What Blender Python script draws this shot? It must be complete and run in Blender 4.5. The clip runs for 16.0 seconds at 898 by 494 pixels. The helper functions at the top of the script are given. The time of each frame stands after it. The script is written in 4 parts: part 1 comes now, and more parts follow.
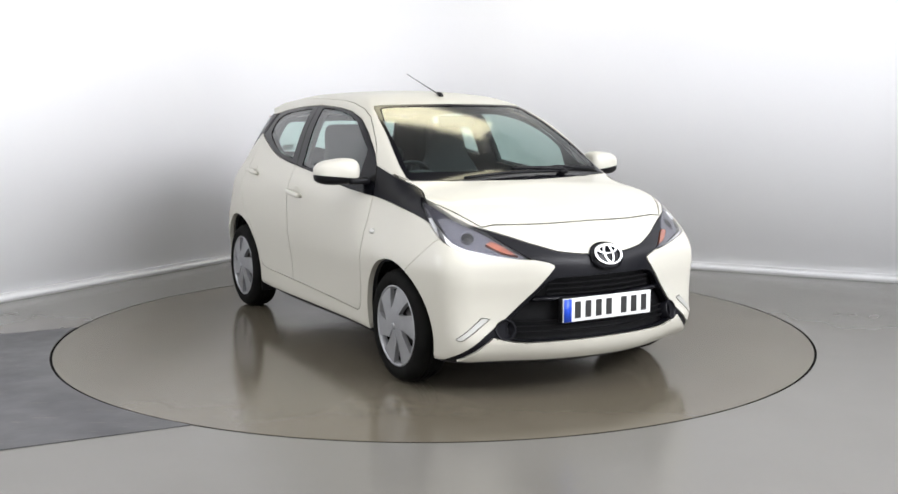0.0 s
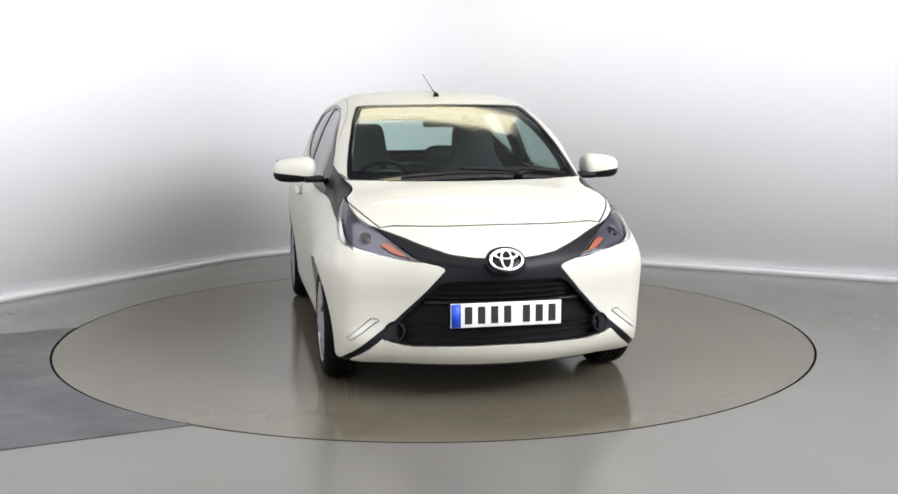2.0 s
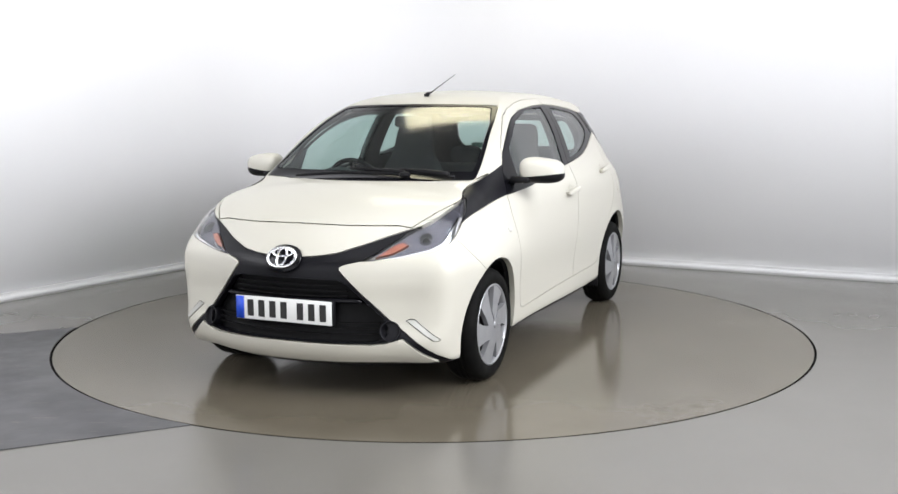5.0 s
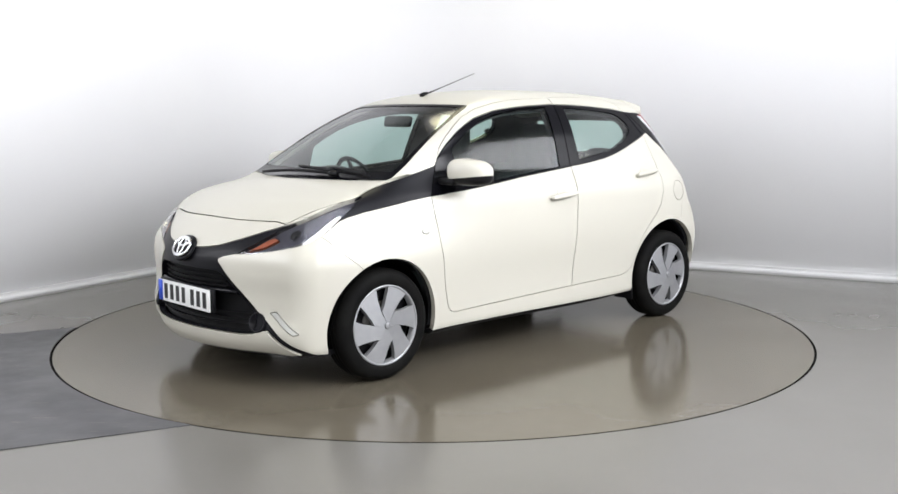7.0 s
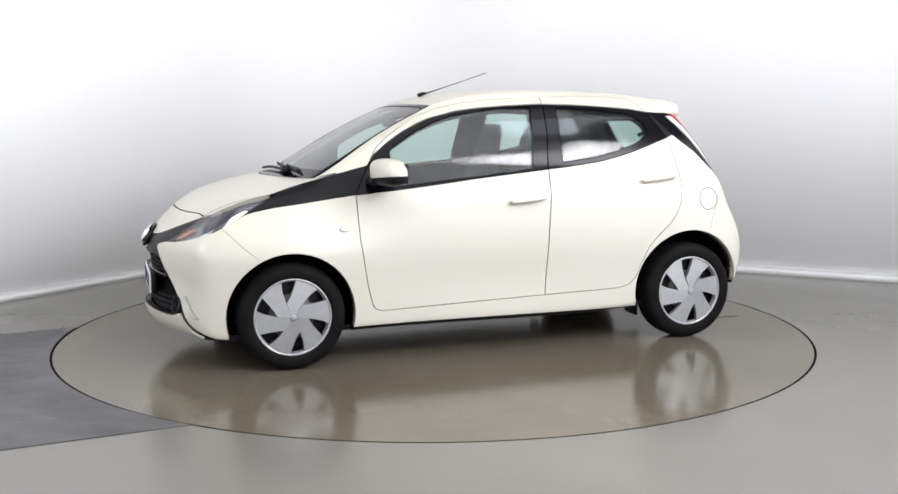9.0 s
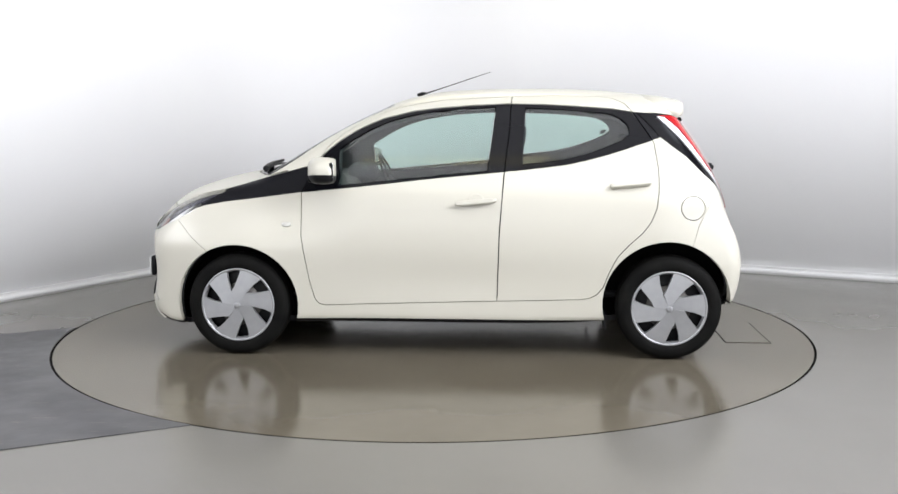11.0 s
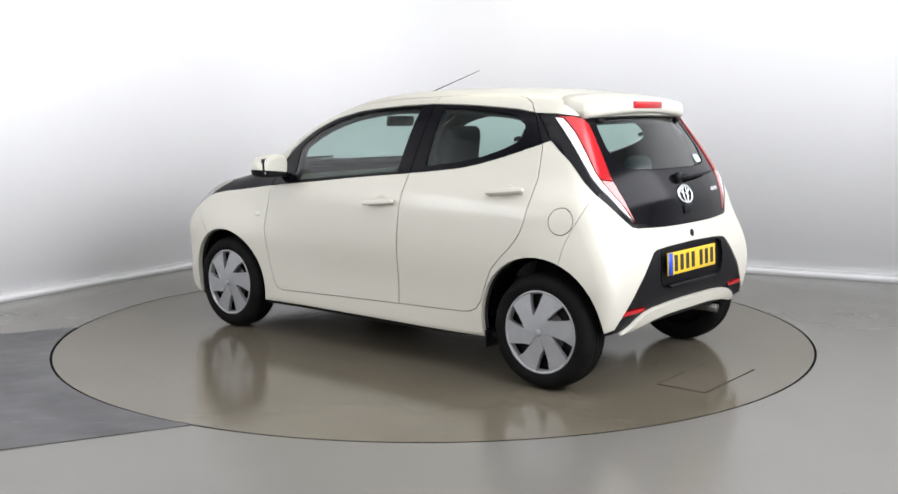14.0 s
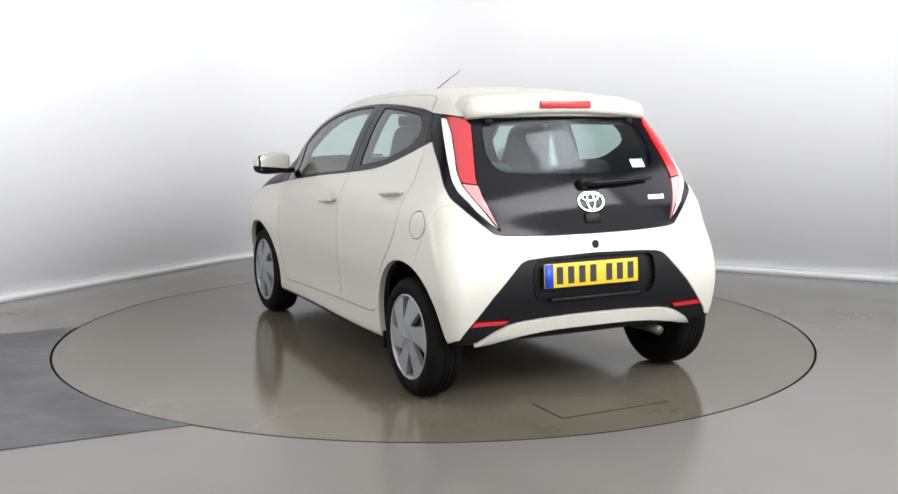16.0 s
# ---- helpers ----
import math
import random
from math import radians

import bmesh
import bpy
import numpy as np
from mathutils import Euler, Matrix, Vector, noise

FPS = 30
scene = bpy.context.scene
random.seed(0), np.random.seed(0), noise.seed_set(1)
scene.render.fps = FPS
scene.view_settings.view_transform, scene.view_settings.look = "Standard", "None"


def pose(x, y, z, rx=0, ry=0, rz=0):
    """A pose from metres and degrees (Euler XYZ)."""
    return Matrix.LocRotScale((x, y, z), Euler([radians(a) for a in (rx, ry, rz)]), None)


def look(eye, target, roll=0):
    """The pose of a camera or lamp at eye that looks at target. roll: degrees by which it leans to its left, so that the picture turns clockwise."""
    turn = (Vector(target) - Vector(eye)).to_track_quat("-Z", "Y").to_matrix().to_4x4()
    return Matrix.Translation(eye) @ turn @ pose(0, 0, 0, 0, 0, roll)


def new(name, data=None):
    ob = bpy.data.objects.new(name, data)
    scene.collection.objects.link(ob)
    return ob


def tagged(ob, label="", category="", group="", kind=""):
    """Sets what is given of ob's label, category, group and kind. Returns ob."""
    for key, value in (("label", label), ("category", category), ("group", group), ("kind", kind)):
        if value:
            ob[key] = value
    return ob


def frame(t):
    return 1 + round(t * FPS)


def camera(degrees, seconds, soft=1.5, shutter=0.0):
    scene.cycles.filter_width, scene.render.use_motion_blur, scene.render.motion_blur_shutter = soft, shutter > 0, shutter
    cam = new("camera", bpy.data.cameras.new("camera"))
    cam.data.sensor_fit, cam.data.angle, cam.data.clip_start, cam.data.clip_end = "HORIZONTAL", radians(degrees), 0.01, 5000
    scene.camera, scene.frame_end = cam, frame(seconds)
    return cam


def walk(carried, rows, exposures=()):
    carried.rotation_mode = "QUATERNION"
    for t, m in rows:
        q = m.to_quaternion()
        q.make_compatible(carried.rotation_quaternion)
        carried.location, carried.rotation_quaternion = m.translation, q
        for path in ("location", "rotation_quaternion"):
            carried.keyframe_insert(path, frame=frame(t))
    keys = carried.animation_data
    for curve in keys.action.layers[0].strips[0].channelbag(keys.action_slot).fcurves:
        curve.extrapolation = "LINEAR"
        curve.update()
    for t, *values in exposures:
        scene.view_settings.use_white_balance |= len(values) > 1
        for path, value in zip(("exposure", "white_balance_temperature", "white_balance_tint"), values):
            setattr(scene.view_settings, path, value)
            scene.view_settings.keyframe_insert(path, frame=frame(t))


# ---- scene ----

# ---------------------------------------------------------------- camera
cam = camera(47.5, 16.0, 1.5)
EYE = (0.0, -6.242, 1.333)
cam_pose = pose(*EYE, 90 - 7.558, 0.179, -0.834)
walk(cam, [(0.0, cam_pose), (16.0, cam_pose)], [(0.0, 0.0), (16.0, 0.0)])

# turn of the turntable and of the car on it: seconds, degrees
TURN = [(0.0, -61.13), (0.5, -63.33), (1.0, -67.44), (1.5, -72.9)]
TURN += [(2.0 + 0.5 * i, -72.9 - 11.87 * (0.5 + 0.5 * i)) for i in range(16)]
TURN += [(10.4, -177.75)]
TURN += [(11.5 + 0.5 * i, -190.7 - 11.91 * 0.5 * i) for i in range(10)]
OFF_X, OFF_Y, LIFT = -0.150, -0.0045, 0.0145      # the car's middle on the turntable, and its ride height
TABLE_R = 2.228

# ---------------------------------------------------------------- light
world = bpy.data.worlds.new("studio_world")
scene.world = world
world.use_nodes = True
world.node_tree.nodes["Background"].inputs[0].default_value = (0.9, 0.95, 1.0, 1)
world.node_tree.nodes["Background"].inputs[1].default_value = 0.02

CORNER = Vector((-1.11, 4.101))
ALONG_L = Vector((-0.528, -0.849)).normalized()
ALONG_R = Vector((0.8781, -0.4785)).normalized()
ROOM_L, ROOM_R, ROOM_H = 10.2, 9.6, 4.4


def room_point(a, b, z=0.0):
    """A place by its distances along the two seen walls from their corner."""
    p = CORNER + ALONG_L * a + ALONG_R * b
    return Vector((p.x, p.y, z))


LAMP_ANGLE = math.degrees(math.atan2(ALONG_R.y, ALONG_R.x))
WHITE, WARM, COOL = (0.945, 0.952, 1.0), (1.0, 0.93, 0.62), (0.84, 0.91, 1.0)
# unseen softboxes round the turntable, some added as fill: place, the point each faces, length, width, watts, spread,
# colour
# WARM and COOL follow glints in the glass; WHITE ones are added wall fill
LAMPS = [((0.25, 2.3, 4.2), (0.2, 1.0, 0.0), 2.2, 0.9, 15.0, 105, WARM), ((2.7, -1.9, 3.95), (2.3, -1.5, 0.0), 1.0, 1.0, 20.0, 180, COOL),
         ((0.6, -3.3, 4.28), (0.6, -3.29, 0.0), 6.0, 4.6, 130.0, 180, WHITE), ((-0.6, -4.9, 3.95), (-0.6, -4.8, 0.0), 2.4, 0.8, 22.0, 180, WARM),
         ((-4.2, -1.9, 2.2), (2.6, 1.8, 0.5), 2.4, 1.6, 85.0, 180, WHITE), ((5.3, -0.7, 2.9), (-2.3, 1.9, 0.4), 3.2, 1.7, 65.0, 180, WHITE),
         ((3.9, -4.0, 3.4), (-3.0, 1.2, 0.0), 3.6, 1.8, 150.0, 110, WHITE)]
for place, facing, long, wide, watts, spread, tint in LAMPS:
    data = bpy.data.lights.new("unseen_softbox_lamp", "AREA")
    data.shape, data.size, data.size_y = "RECTANGLE", long, wide
    data.energy, data.color, data.spread = watts, tint, math.radians(spread)
    lamp = new("unseen_softbox_lamp", data)
    lamp.matrix_world = look(place, facing)

# two tall fill banks, added unseen against the walls behind the camera
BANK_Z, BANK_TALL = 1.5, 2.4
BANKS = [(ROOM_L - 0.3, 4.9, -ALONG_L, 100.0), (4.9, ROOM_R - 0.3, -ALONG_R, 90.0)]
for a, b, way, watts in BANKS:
    data = bpy.data.lights.new("fill_bank_lamp", "AREA")
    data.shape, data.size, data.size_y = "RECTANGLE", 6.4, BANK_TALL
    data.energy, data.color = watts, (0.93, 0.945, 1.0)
    lamp = new("fill_bank_lamp", data)
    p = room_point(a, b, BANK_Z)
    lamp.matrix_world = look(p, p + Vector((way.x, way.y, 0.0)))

# ---------------------------------------------------------------- materials


def material(name, color=(0.8, 0.8, 0.8), rough=0.5, metal=0.0, coat=0.0, spec=0.5):
    m = bpy.data.materials.new(name)
    m.use_nodes = True
    b = m.node_tree.nodes["Principled BSDF"]
    b.inputs["Base Color"].default_value = (*color, 1)
    b.inputs["Roughness"].default_value = rough
    b.inputs["Metallic"].default_value = metal
    b.inputs["Coat Weight"].default_value = coat
    b.inputs["Coat Roughness"].default_value = 0.04
    b.inputs["Specular IOR Level"].default_value = spec
    return m


def vary(m, scale, c0, c1, rough=None, bump=0.0, bump_scale=200.0, detail=6.0, lo=0.35, hi=0.65, bump_dist=0.002):
    """Gives a material mottled colour, mottled roughness and a fine relief, in object space."""
    nt = m.node_tree
    b = nt.nodes["Principled BSDF"]
    tc = nt.nodes.new("ShaderNodeTexCoord")
    n = nt.nodes.new("ShaderNodeTexNoise")
    n.inputs["Scale"].default_value, n.inputs["Detail"].default_value = scale, detail
    nt.links.new(tc.outputs["Object"], n.inputs["Vector"])
    r = nt.nodes.new("ShaderNodeValToRGB")
    r.color_ramp.elements[0].position, r.color_ramp.elements[0].color = lo, (*c0, 1)
    r.color_ramp.elements[1].position, r.color_ramp.elements[1].color = hi, (*c1, 1)
    nt.links.new(n.outputs["Fac"], r.inputs["Fac"])
    nt.links.new(r.outputs["Color"], b.inputs["Base Color"])
    if rough:
        n3 = nt.nodes.new("ShaderNodeTexNoise")
        n3.inputs["Scale"].default_value, n3.inputs["Detail"].default_value = scale * 2.7, 5
        nt.links.new(tc.outputs["Object"], n3.inputs["Vector"])
        mr = nt.nodes.new("ShaderNodeMapRange")
        mr.inputs["From Min"].default_value, mr.inputs["From Max"].default_value = 0.15, 0.85
        mr.inputs["To Min"].default_value, mr.inputs["To Max"].default_value = rough
        nt.links.new(n3.outputs["Fac"], mr.inputs["Value"])
        nt.links.new(mr.outputs["Result"], b.inputs["Roughness"])
    if bump:
        n2 = nt.nodes.new("ShaderNodeTexNoise")
        n2.inputs["Scale"].default_value, n2.inputs["Detail"].default_value = bump_scale, 3
        nt.links.new(tc.outputs["Object"], n2.inputs["Vector"])
        bp = nt.nodes.new("ShaderNodeBump")
        bp.inputs["Strength"].default_value, bp.inputs["Distance"].default_value = bump, bump_dist
        nt.links.new(n2.outputs["Fac"], bp.inputs["Height"])
        nt.links.new(bp.outputs["Normal"], b.inputs["Normal"])
    return m


M_WALL = vary(material("white_wall_paint", (0.86, 0.86, 0.87), 0.7), 0.7, (0.9, 0.9, 0.91), (0.925, 0.925, 0.93), None, 0.15, 60)
M_SKIRT = material("white_skirting_gloss", (0.8, 0.8, 0.8), 0.35)
M_CEIL = material("ceiling_paint", (0.3, 0.3, 0.295), 0.8)
M_FLOOR = vary(material("grey_epoxy_floor", (0.3, 0.29, 0.27), 0.3), 0.9, (0.142, 0.136, 0.124), (0.16, 0.153, 0.141), (0.2, 0.28), 0.0, 90, 4.0, 0.25, 0.75)
M_TABLE = vary(material("grey_epoxy_turntable", (0.3, 0.29, 0.27), 0.28), 1.3, (0.100, 0.087, 0.064), (0.123, 0.109, 0.083), (0.11, 0.19), 0.05, 90)
M_PLATE = vary(material("scuffed_dark_plate", (0.09, 0.09, 0.095), 0.5), 2.2, (0.05, 0.05, 0.054), (0.085, 0.085, 0.088), (0.35, 0.55), 0.2, 40)


def scuffed(m, c):
    """Adds long pale and rusty drag marks to a material."""
    nt = m.node_tree
    b = nt.nodes["Principled BSDF"]
    base = b.inputs["Base Color"].links[0].from_socket
    tc, mp, nz, rp, mx = (nt.nodes.new("ShaderNode" + k) for k in ("TexCoord", "Mapping", "TexNoise", "ValToRGB", "MixRGB"))
    mp.inputs["Rotation"].default_value = (0, 0, math.radians(-24))
    mp.inputs["Scale"].default_value = (1.6, 15.0, 1.0)
    nz.inputs["Scale"].default_value, nz.inputs["Detail"].default_value, nz.inputs["Roughness"].default_value = 2.2, 8.0, 0.7
    rp.color_ramp.elements[0].position, rp.color_ramp.elements[0].color = 0.60, (0, 0, 0, 1)
    rp.color_ramp.elements[1].position, rp.color_ramp.elements[1].color = 0.74, (1, 1, 1, 1)
    mx.inputs["Color2"].default_value = (*c, 1)
    for a, q in ((tc.outputs["Object"], mp.inputs["Vector"]), (mp.outputs["Vector"], nz.inputs["Vector"]), (nz.outputs["Fac"], rp.inputs["Fac"]),
                 (rp.outputs["Color"], mx.inputs["Fac"]), (base, mx.inputs["Color1"]), (mx.outputs["Color"], b.inputs["Base Color"])):
        nt.links.new(a, q)


scuffed(M_PLATE, (0.24, 0.20, 0.17))
M_GAP = material("dark_gap", (0.006, 0.006, 0.006), 0.9, spec=0.0)
M_PAINT = material("white_car_paint", (0.49, 0.476, 0.415), 0.42, 0.0, 0.35)
M_BLACK = material("black_gloss_trim", (0.004, 0.004, 0.0055), 0.14, 0.0, 0.0, 0.16)
M_TRIM = material("black_grained_trim", (0.005, 0.005, 0.007), 0.36, 0.0, 0.0, 0.16)
M_SATIN = material("black_satin_plastic", (0.005, 0.005, 0.006), 0.45, 0.0, 0.0, 0.16)
M_RUBBER = vary(material("tyre_rubber", (0.02, 0.02, 0.02), 0.6, spec=0.04), 9.0, (0.005, 0.005, 0.005), (0.008, 0.008, 0.0075), (0.5, 0.7))
M_SILVER = vary(material("silver_wheel_paint", (0.55, 0.56, 0.58), 0.35, 0.55), 6.0, (0.29, 0.295, 0.305), (0.35, 0.355, 0.365), (0.36, 0.48))
M_LAMPSHADE = material("lamp_housing_white", (0.8, 0.8, 0.8), 0.4)

# ---------------------------------------------------------------- mesh helpers


def mesh_from(name, verts, faces, mat, smooth=False):
    me = bpy.data.meshes.new(name)
    me.from_pydata([tuple(v) for v in verts], [], faces)
    me.materials.append(mat)
    if smooth:
        me.polygons.foreach_set("use_smooth", [True] * len(me.polygons))
    me.update()
    return me


def part(name, bm, mat, parent, label="", smooth=True):
    me = bpy.data.meshes.new(name)
    bm.to_mesh(me)
    bm.free()
    me.materials.append(mat)
    if smooth:
        me.polygons.foreach_set("use_smooth", [True] * len(me.polygons))
    ob = new(name, me)
    if parent is not None:
        ob.parent = parent
    return tagged(ob, label)


def prism(bm, poly, z0, z1):
    """An upright prism over a plan outline."""
    lo = [bm.verts.new((x, y, z0)) for x, y in poly]
    hi = [bm.verts.new((x, y, z1)) for x, y in poly]
    n = len(poly)
    bm.faces.new(lo[::-1]), bm.faces.new(hi)
    for i in range(n):
        bm.faces.new((lo[i], lo[(i + 1) % n], hi[(i + 1) % n], hi[i]))
    return bm


def lathe(profile, steps=48, cap=False):
    """A bmesh turned about the y axis: profile of (radius, y)."""
    bm = bmesh.new()
    rings = []
    for r, y in profile:
        rings.append([bm.verts.new((r * math.sin(2 * math.pi * i / steps), y, r * math.cos(2 * math.pi * i / steps))) for i in range(steps)])
    for a, b in zip(rings, rings[1:]):
        for i in range(steps):
            j = (i + 1) % steps
            bm.faces.new((a[i], a[j], b[j], b[i]))
    if cap:
        bm.faces.new(rings[0]), bm.faces.new(rings[-1][::-1])
    bmesh.ops.recalc_face_normals(bm, faces=bm.faces)
    return bm


# ---------------------------------------------------------------- room
COVE_R = 1.6


def wall_path(out=0.0, full=True):
    """Plan line of the two seen walls with their rounded corner, moved outwards by out."""
    n_l = Vector((-ALONG_L.y, ALONG_L.x))
    pts = []
    c = CORNER + (ALONG_L + ALONG_R) * COVE_R
    r = COVE_R + out
    a0 = math.atan2((CORNER + ALONG_L * COVE_R - c).y, (CORNER + ALONG_L * COVE_R - c).x)
    a1 = math.atan2((CORNER + ALONG_R * COVE_R - c).y, (CORNER + ALONG_R * COVE_R - c).x)
    if a0 < 0:
        a0 += 2 * math.pi
    arc = [c + Vector((math.cos(a0 + (a1 - a0) * i / 32), math.sin(a0 + (a1 - a0) * i / 32))) * r for i in range(33)]
    pts.append(arc[0] + ALONG_L * (ROOM_L - COVE_R + out))
    pts += arc
    pts.append(arc[-1] + ALONG_R * (ROOM_R - COVE_R + out))
    return pts


def strip_wall(name, inner, outer, z0, z1, mat):
    bm = bmesh.new()
    rows = [[bm.verts.new((p.x, p.y, z)) for p in line] for line, z in ((inner, z0), (inner, z1), (outer, z1), (outer, z0))]
    for a, b in zip(rows, rows[1:] + rows[:1]):
        for i in range(len(inner) - 1):
            bm.faces.new((a[i], a[i + 1], b[i + 1], b[i]))
    bm.faces.new([r[0] for r in rows]), bm.faces.new([r[-1] for r in rows][::-1])
    bmesh.ops.recalc_face_normals(bm, faces=bm.faces)
    return part(name, bm, mat, None, "", True)


w = strip_wall("wall_north", wall_path(0.0), wall_path(0.2), -0.1, ROOM_H, M_WALL)
tagged(w, "smooth white studio wall with a rounded corner", "wall", kind="structure")
w.data.polygons.foreach_set("use_smooth", [len(p.vertices) == 4 and abs(p.normal.z) < 0.5 for p in w.data.polygons])
sk = strip_wall("baseboard", wall_path(-0.016), wall_path(-0.001), 0.0, 0.058, M_SKIRT)
tagged(sk, "low white painted skirting board along the wall", "skirting board", kind="structure")
sk2 = strip_wall("trim", wall_path(-0.022), wall_path(-0.001), 0.0584, 0.066, M_SKIRT)
tagged(sk2, "white rounded top edge of the skirting board", "trim", kind="structure")

far_l = room_point(ROOM_L, 0)
far_r = room_point(0, ROOM_R)
far = room_point(ROOM_L, ROOM_R)
for nm, p, q, out in (("wall_south", far_l, far, ALONG_L), ("wall_east", far, far_r, ALONG_R)):
    o = Vector((out.x, out.y, 0)) * 0.2
    strip = strip_wall(nm, [p.xy, q.xy], [(p + o).xy, (q + o).xy], -0.1, ROOM_H, M_WALL)
    tagged(strip, "plain white studio wall", "wall", kind="structure")
bm = prism(bmesh.new(), [room_point(a, b).xy for a, b in ((-0.2, -0.2), (ROOM_L + 0.2, -0.2), (ROOM_L + 0.2, ROOM_R + 0.2), (-0.2, ROOM_R + 0.2))], ROOM_H, ROOM_H + 0.15)
bmesh.ops.recalc_face_normals(bm, faces=bm.faces)
tagged(part("ceiling", bm, M_CEIL, None, "", False), "plain grey studio ceiling", "ceiling", kind="structure")


def ring_floor(r_in, corners, z, depth):
    """A floor sheet with a round hole, and the hole's upright edge."""
    n = 192
    bm = bmesh.new()
    circ = [bm.verts.new((r_in * math.cos(2 * math.pi * i / n), r_in * math.sin(2 * math.pi * i / n), z)) for i in range(n)]
    low = [bm.verts.new((v.co.x, v.co.y, z - depth)) for v in circ]
    # ray from the middle to the outer outline
    outer = []
    for i in range(n):
        d = Vector((math.cos(2 * math.pi * i / n), math.sin(2 * math.pi * i / n)))
        best = 1e9
        for p, q in zip(corners, corners[1:] + corners[:1]):
            e = q - p
            det = d.x * -e.y + e.x * d.y
            if abs(det) < 1e-9:
                continue
            k = (p.x * -e.y + e.x * p.y) / det
            s = (d.x * p.y - d.y * p.x) / det
            if k > 0 and -1e-6 <= s <= 1 + 1e-6:
                best = min(best, k)
        outer.append(bm.verts.new((d.x * best, d.y * best, z)))
    for i in range(n):
        j = (i + 1) % n
        bm.faces.new((circ[i], outer[i], outer[j], circ[j]))
        bm.faces.new((circ[i], circ[j], low[j], low[i]))
    return bm


corners = [room_point(a, b).xy for a, b in ((-0.15, -0.15), (ROOM_L + 0.15, -0.15), (ROOM_L + 0.15, ROOM_R + 0.15), (-0.15, ROOM_R + 0.15))]
tagged(part("floor", ring_floor(TABLE_R + 0.0135, corners, 0.0, 0.06), M_FLOOR, None, "", False), "glossy grey epoxy studio floor", "floor", kind="structure")
bm = prism(bmesh.new(), [(2.6 * math.cos(i * math.pi / 24), 2.6 * math.sin(i * math.pi / 24)) for i in range(48)], -0.12, -0.061)
tagged(part("pit", bm, M_GAP, None, "", False), "dark pit under the turntable's edge", "pit", kind="structure")


def entry_plate():
    """The dark plate let into the floor beside the turntable, between two straight edges."""
    r = TABLE_R + 0.016
    edges = [((-2.241, 0.052), (-2.640, -0.135)), ((-1.058, -1.985), (-1.735, -2.294))]
    meets, ends = [], []
    for p, q in edges:
        p, q = Vector(p), Vector(q)
        d = (q - p).normalized()
        k = p.dot(d)
        meets.append(p + d * (-k + math.sqrt(k * k - p.dot(p) + r * r)))
        ends.append(p + d * (0.85 if p.y > -1 else 2.3))
    a0, a1 = (math.atan2(m.y, m.x) % (2 * math.pi) for m in meets)
    arc = [Vector((math.cos(a0 + (a1 - a0) * i / 40), math.sin(a0 + (a1 - a0) * i / 40))) * r for i in range(41)]
    return arc + [ends[1], ends[0]]


bm = prism(bmesh.new(), entry_plate(), 0.0005, 0.004)
bmesh.ops.recalc_face_normals(bm, faces=bm.faces)
tagged(part("entry_plate", bm, M_PLATE, None, "", False), "scuffed dark grey metal entry plate on the floor", "floor plate")

turntable = tagged(new("turntable"), "round grey turntable flush with the floor", "turntable")
n = 192
bm = prism(bmesh.new(), [(TABLE_R * math.cos(2 * math.pi * i / n), TABLE_R * math.sin(2 * math.pi * i / n)) for i in range(n)], -0.05, 0.0)
part("disc", bm, M_TABLE, turntable, "", False)

# black ring filling the turntable gap, in place of the gap's own shade
n = 192
bm = bmesh.new()
rings = [[bm.verts.new((r * math.cos(2 * math.pi * i / n), r * math.sin(2 * math.pi * i / n), z)) for i in range(n)] for r, z in ((TABLE_R + 0.0008, -0.04), (TABLE_R + 0.0008, -0.0012), (TABLE_R + 0.0128, -0.0008), (TABLE_R + 0.0128, -0.04))]
for a, b in zip(rings, rings[1:]):
    for i in range(n):
        bm.faces.new((a[i], a[(i + 1) % n], b[(i + 1) % n], b[i]))
bmesh.ops.recalc_face_normals(bm, faces=bm.faces)
tagged(part("gap_shade_ring", bm, M_GAP, None, "", False), "black ring standing for the shade in the gap round the turntable", "floor seal", kind="structure")

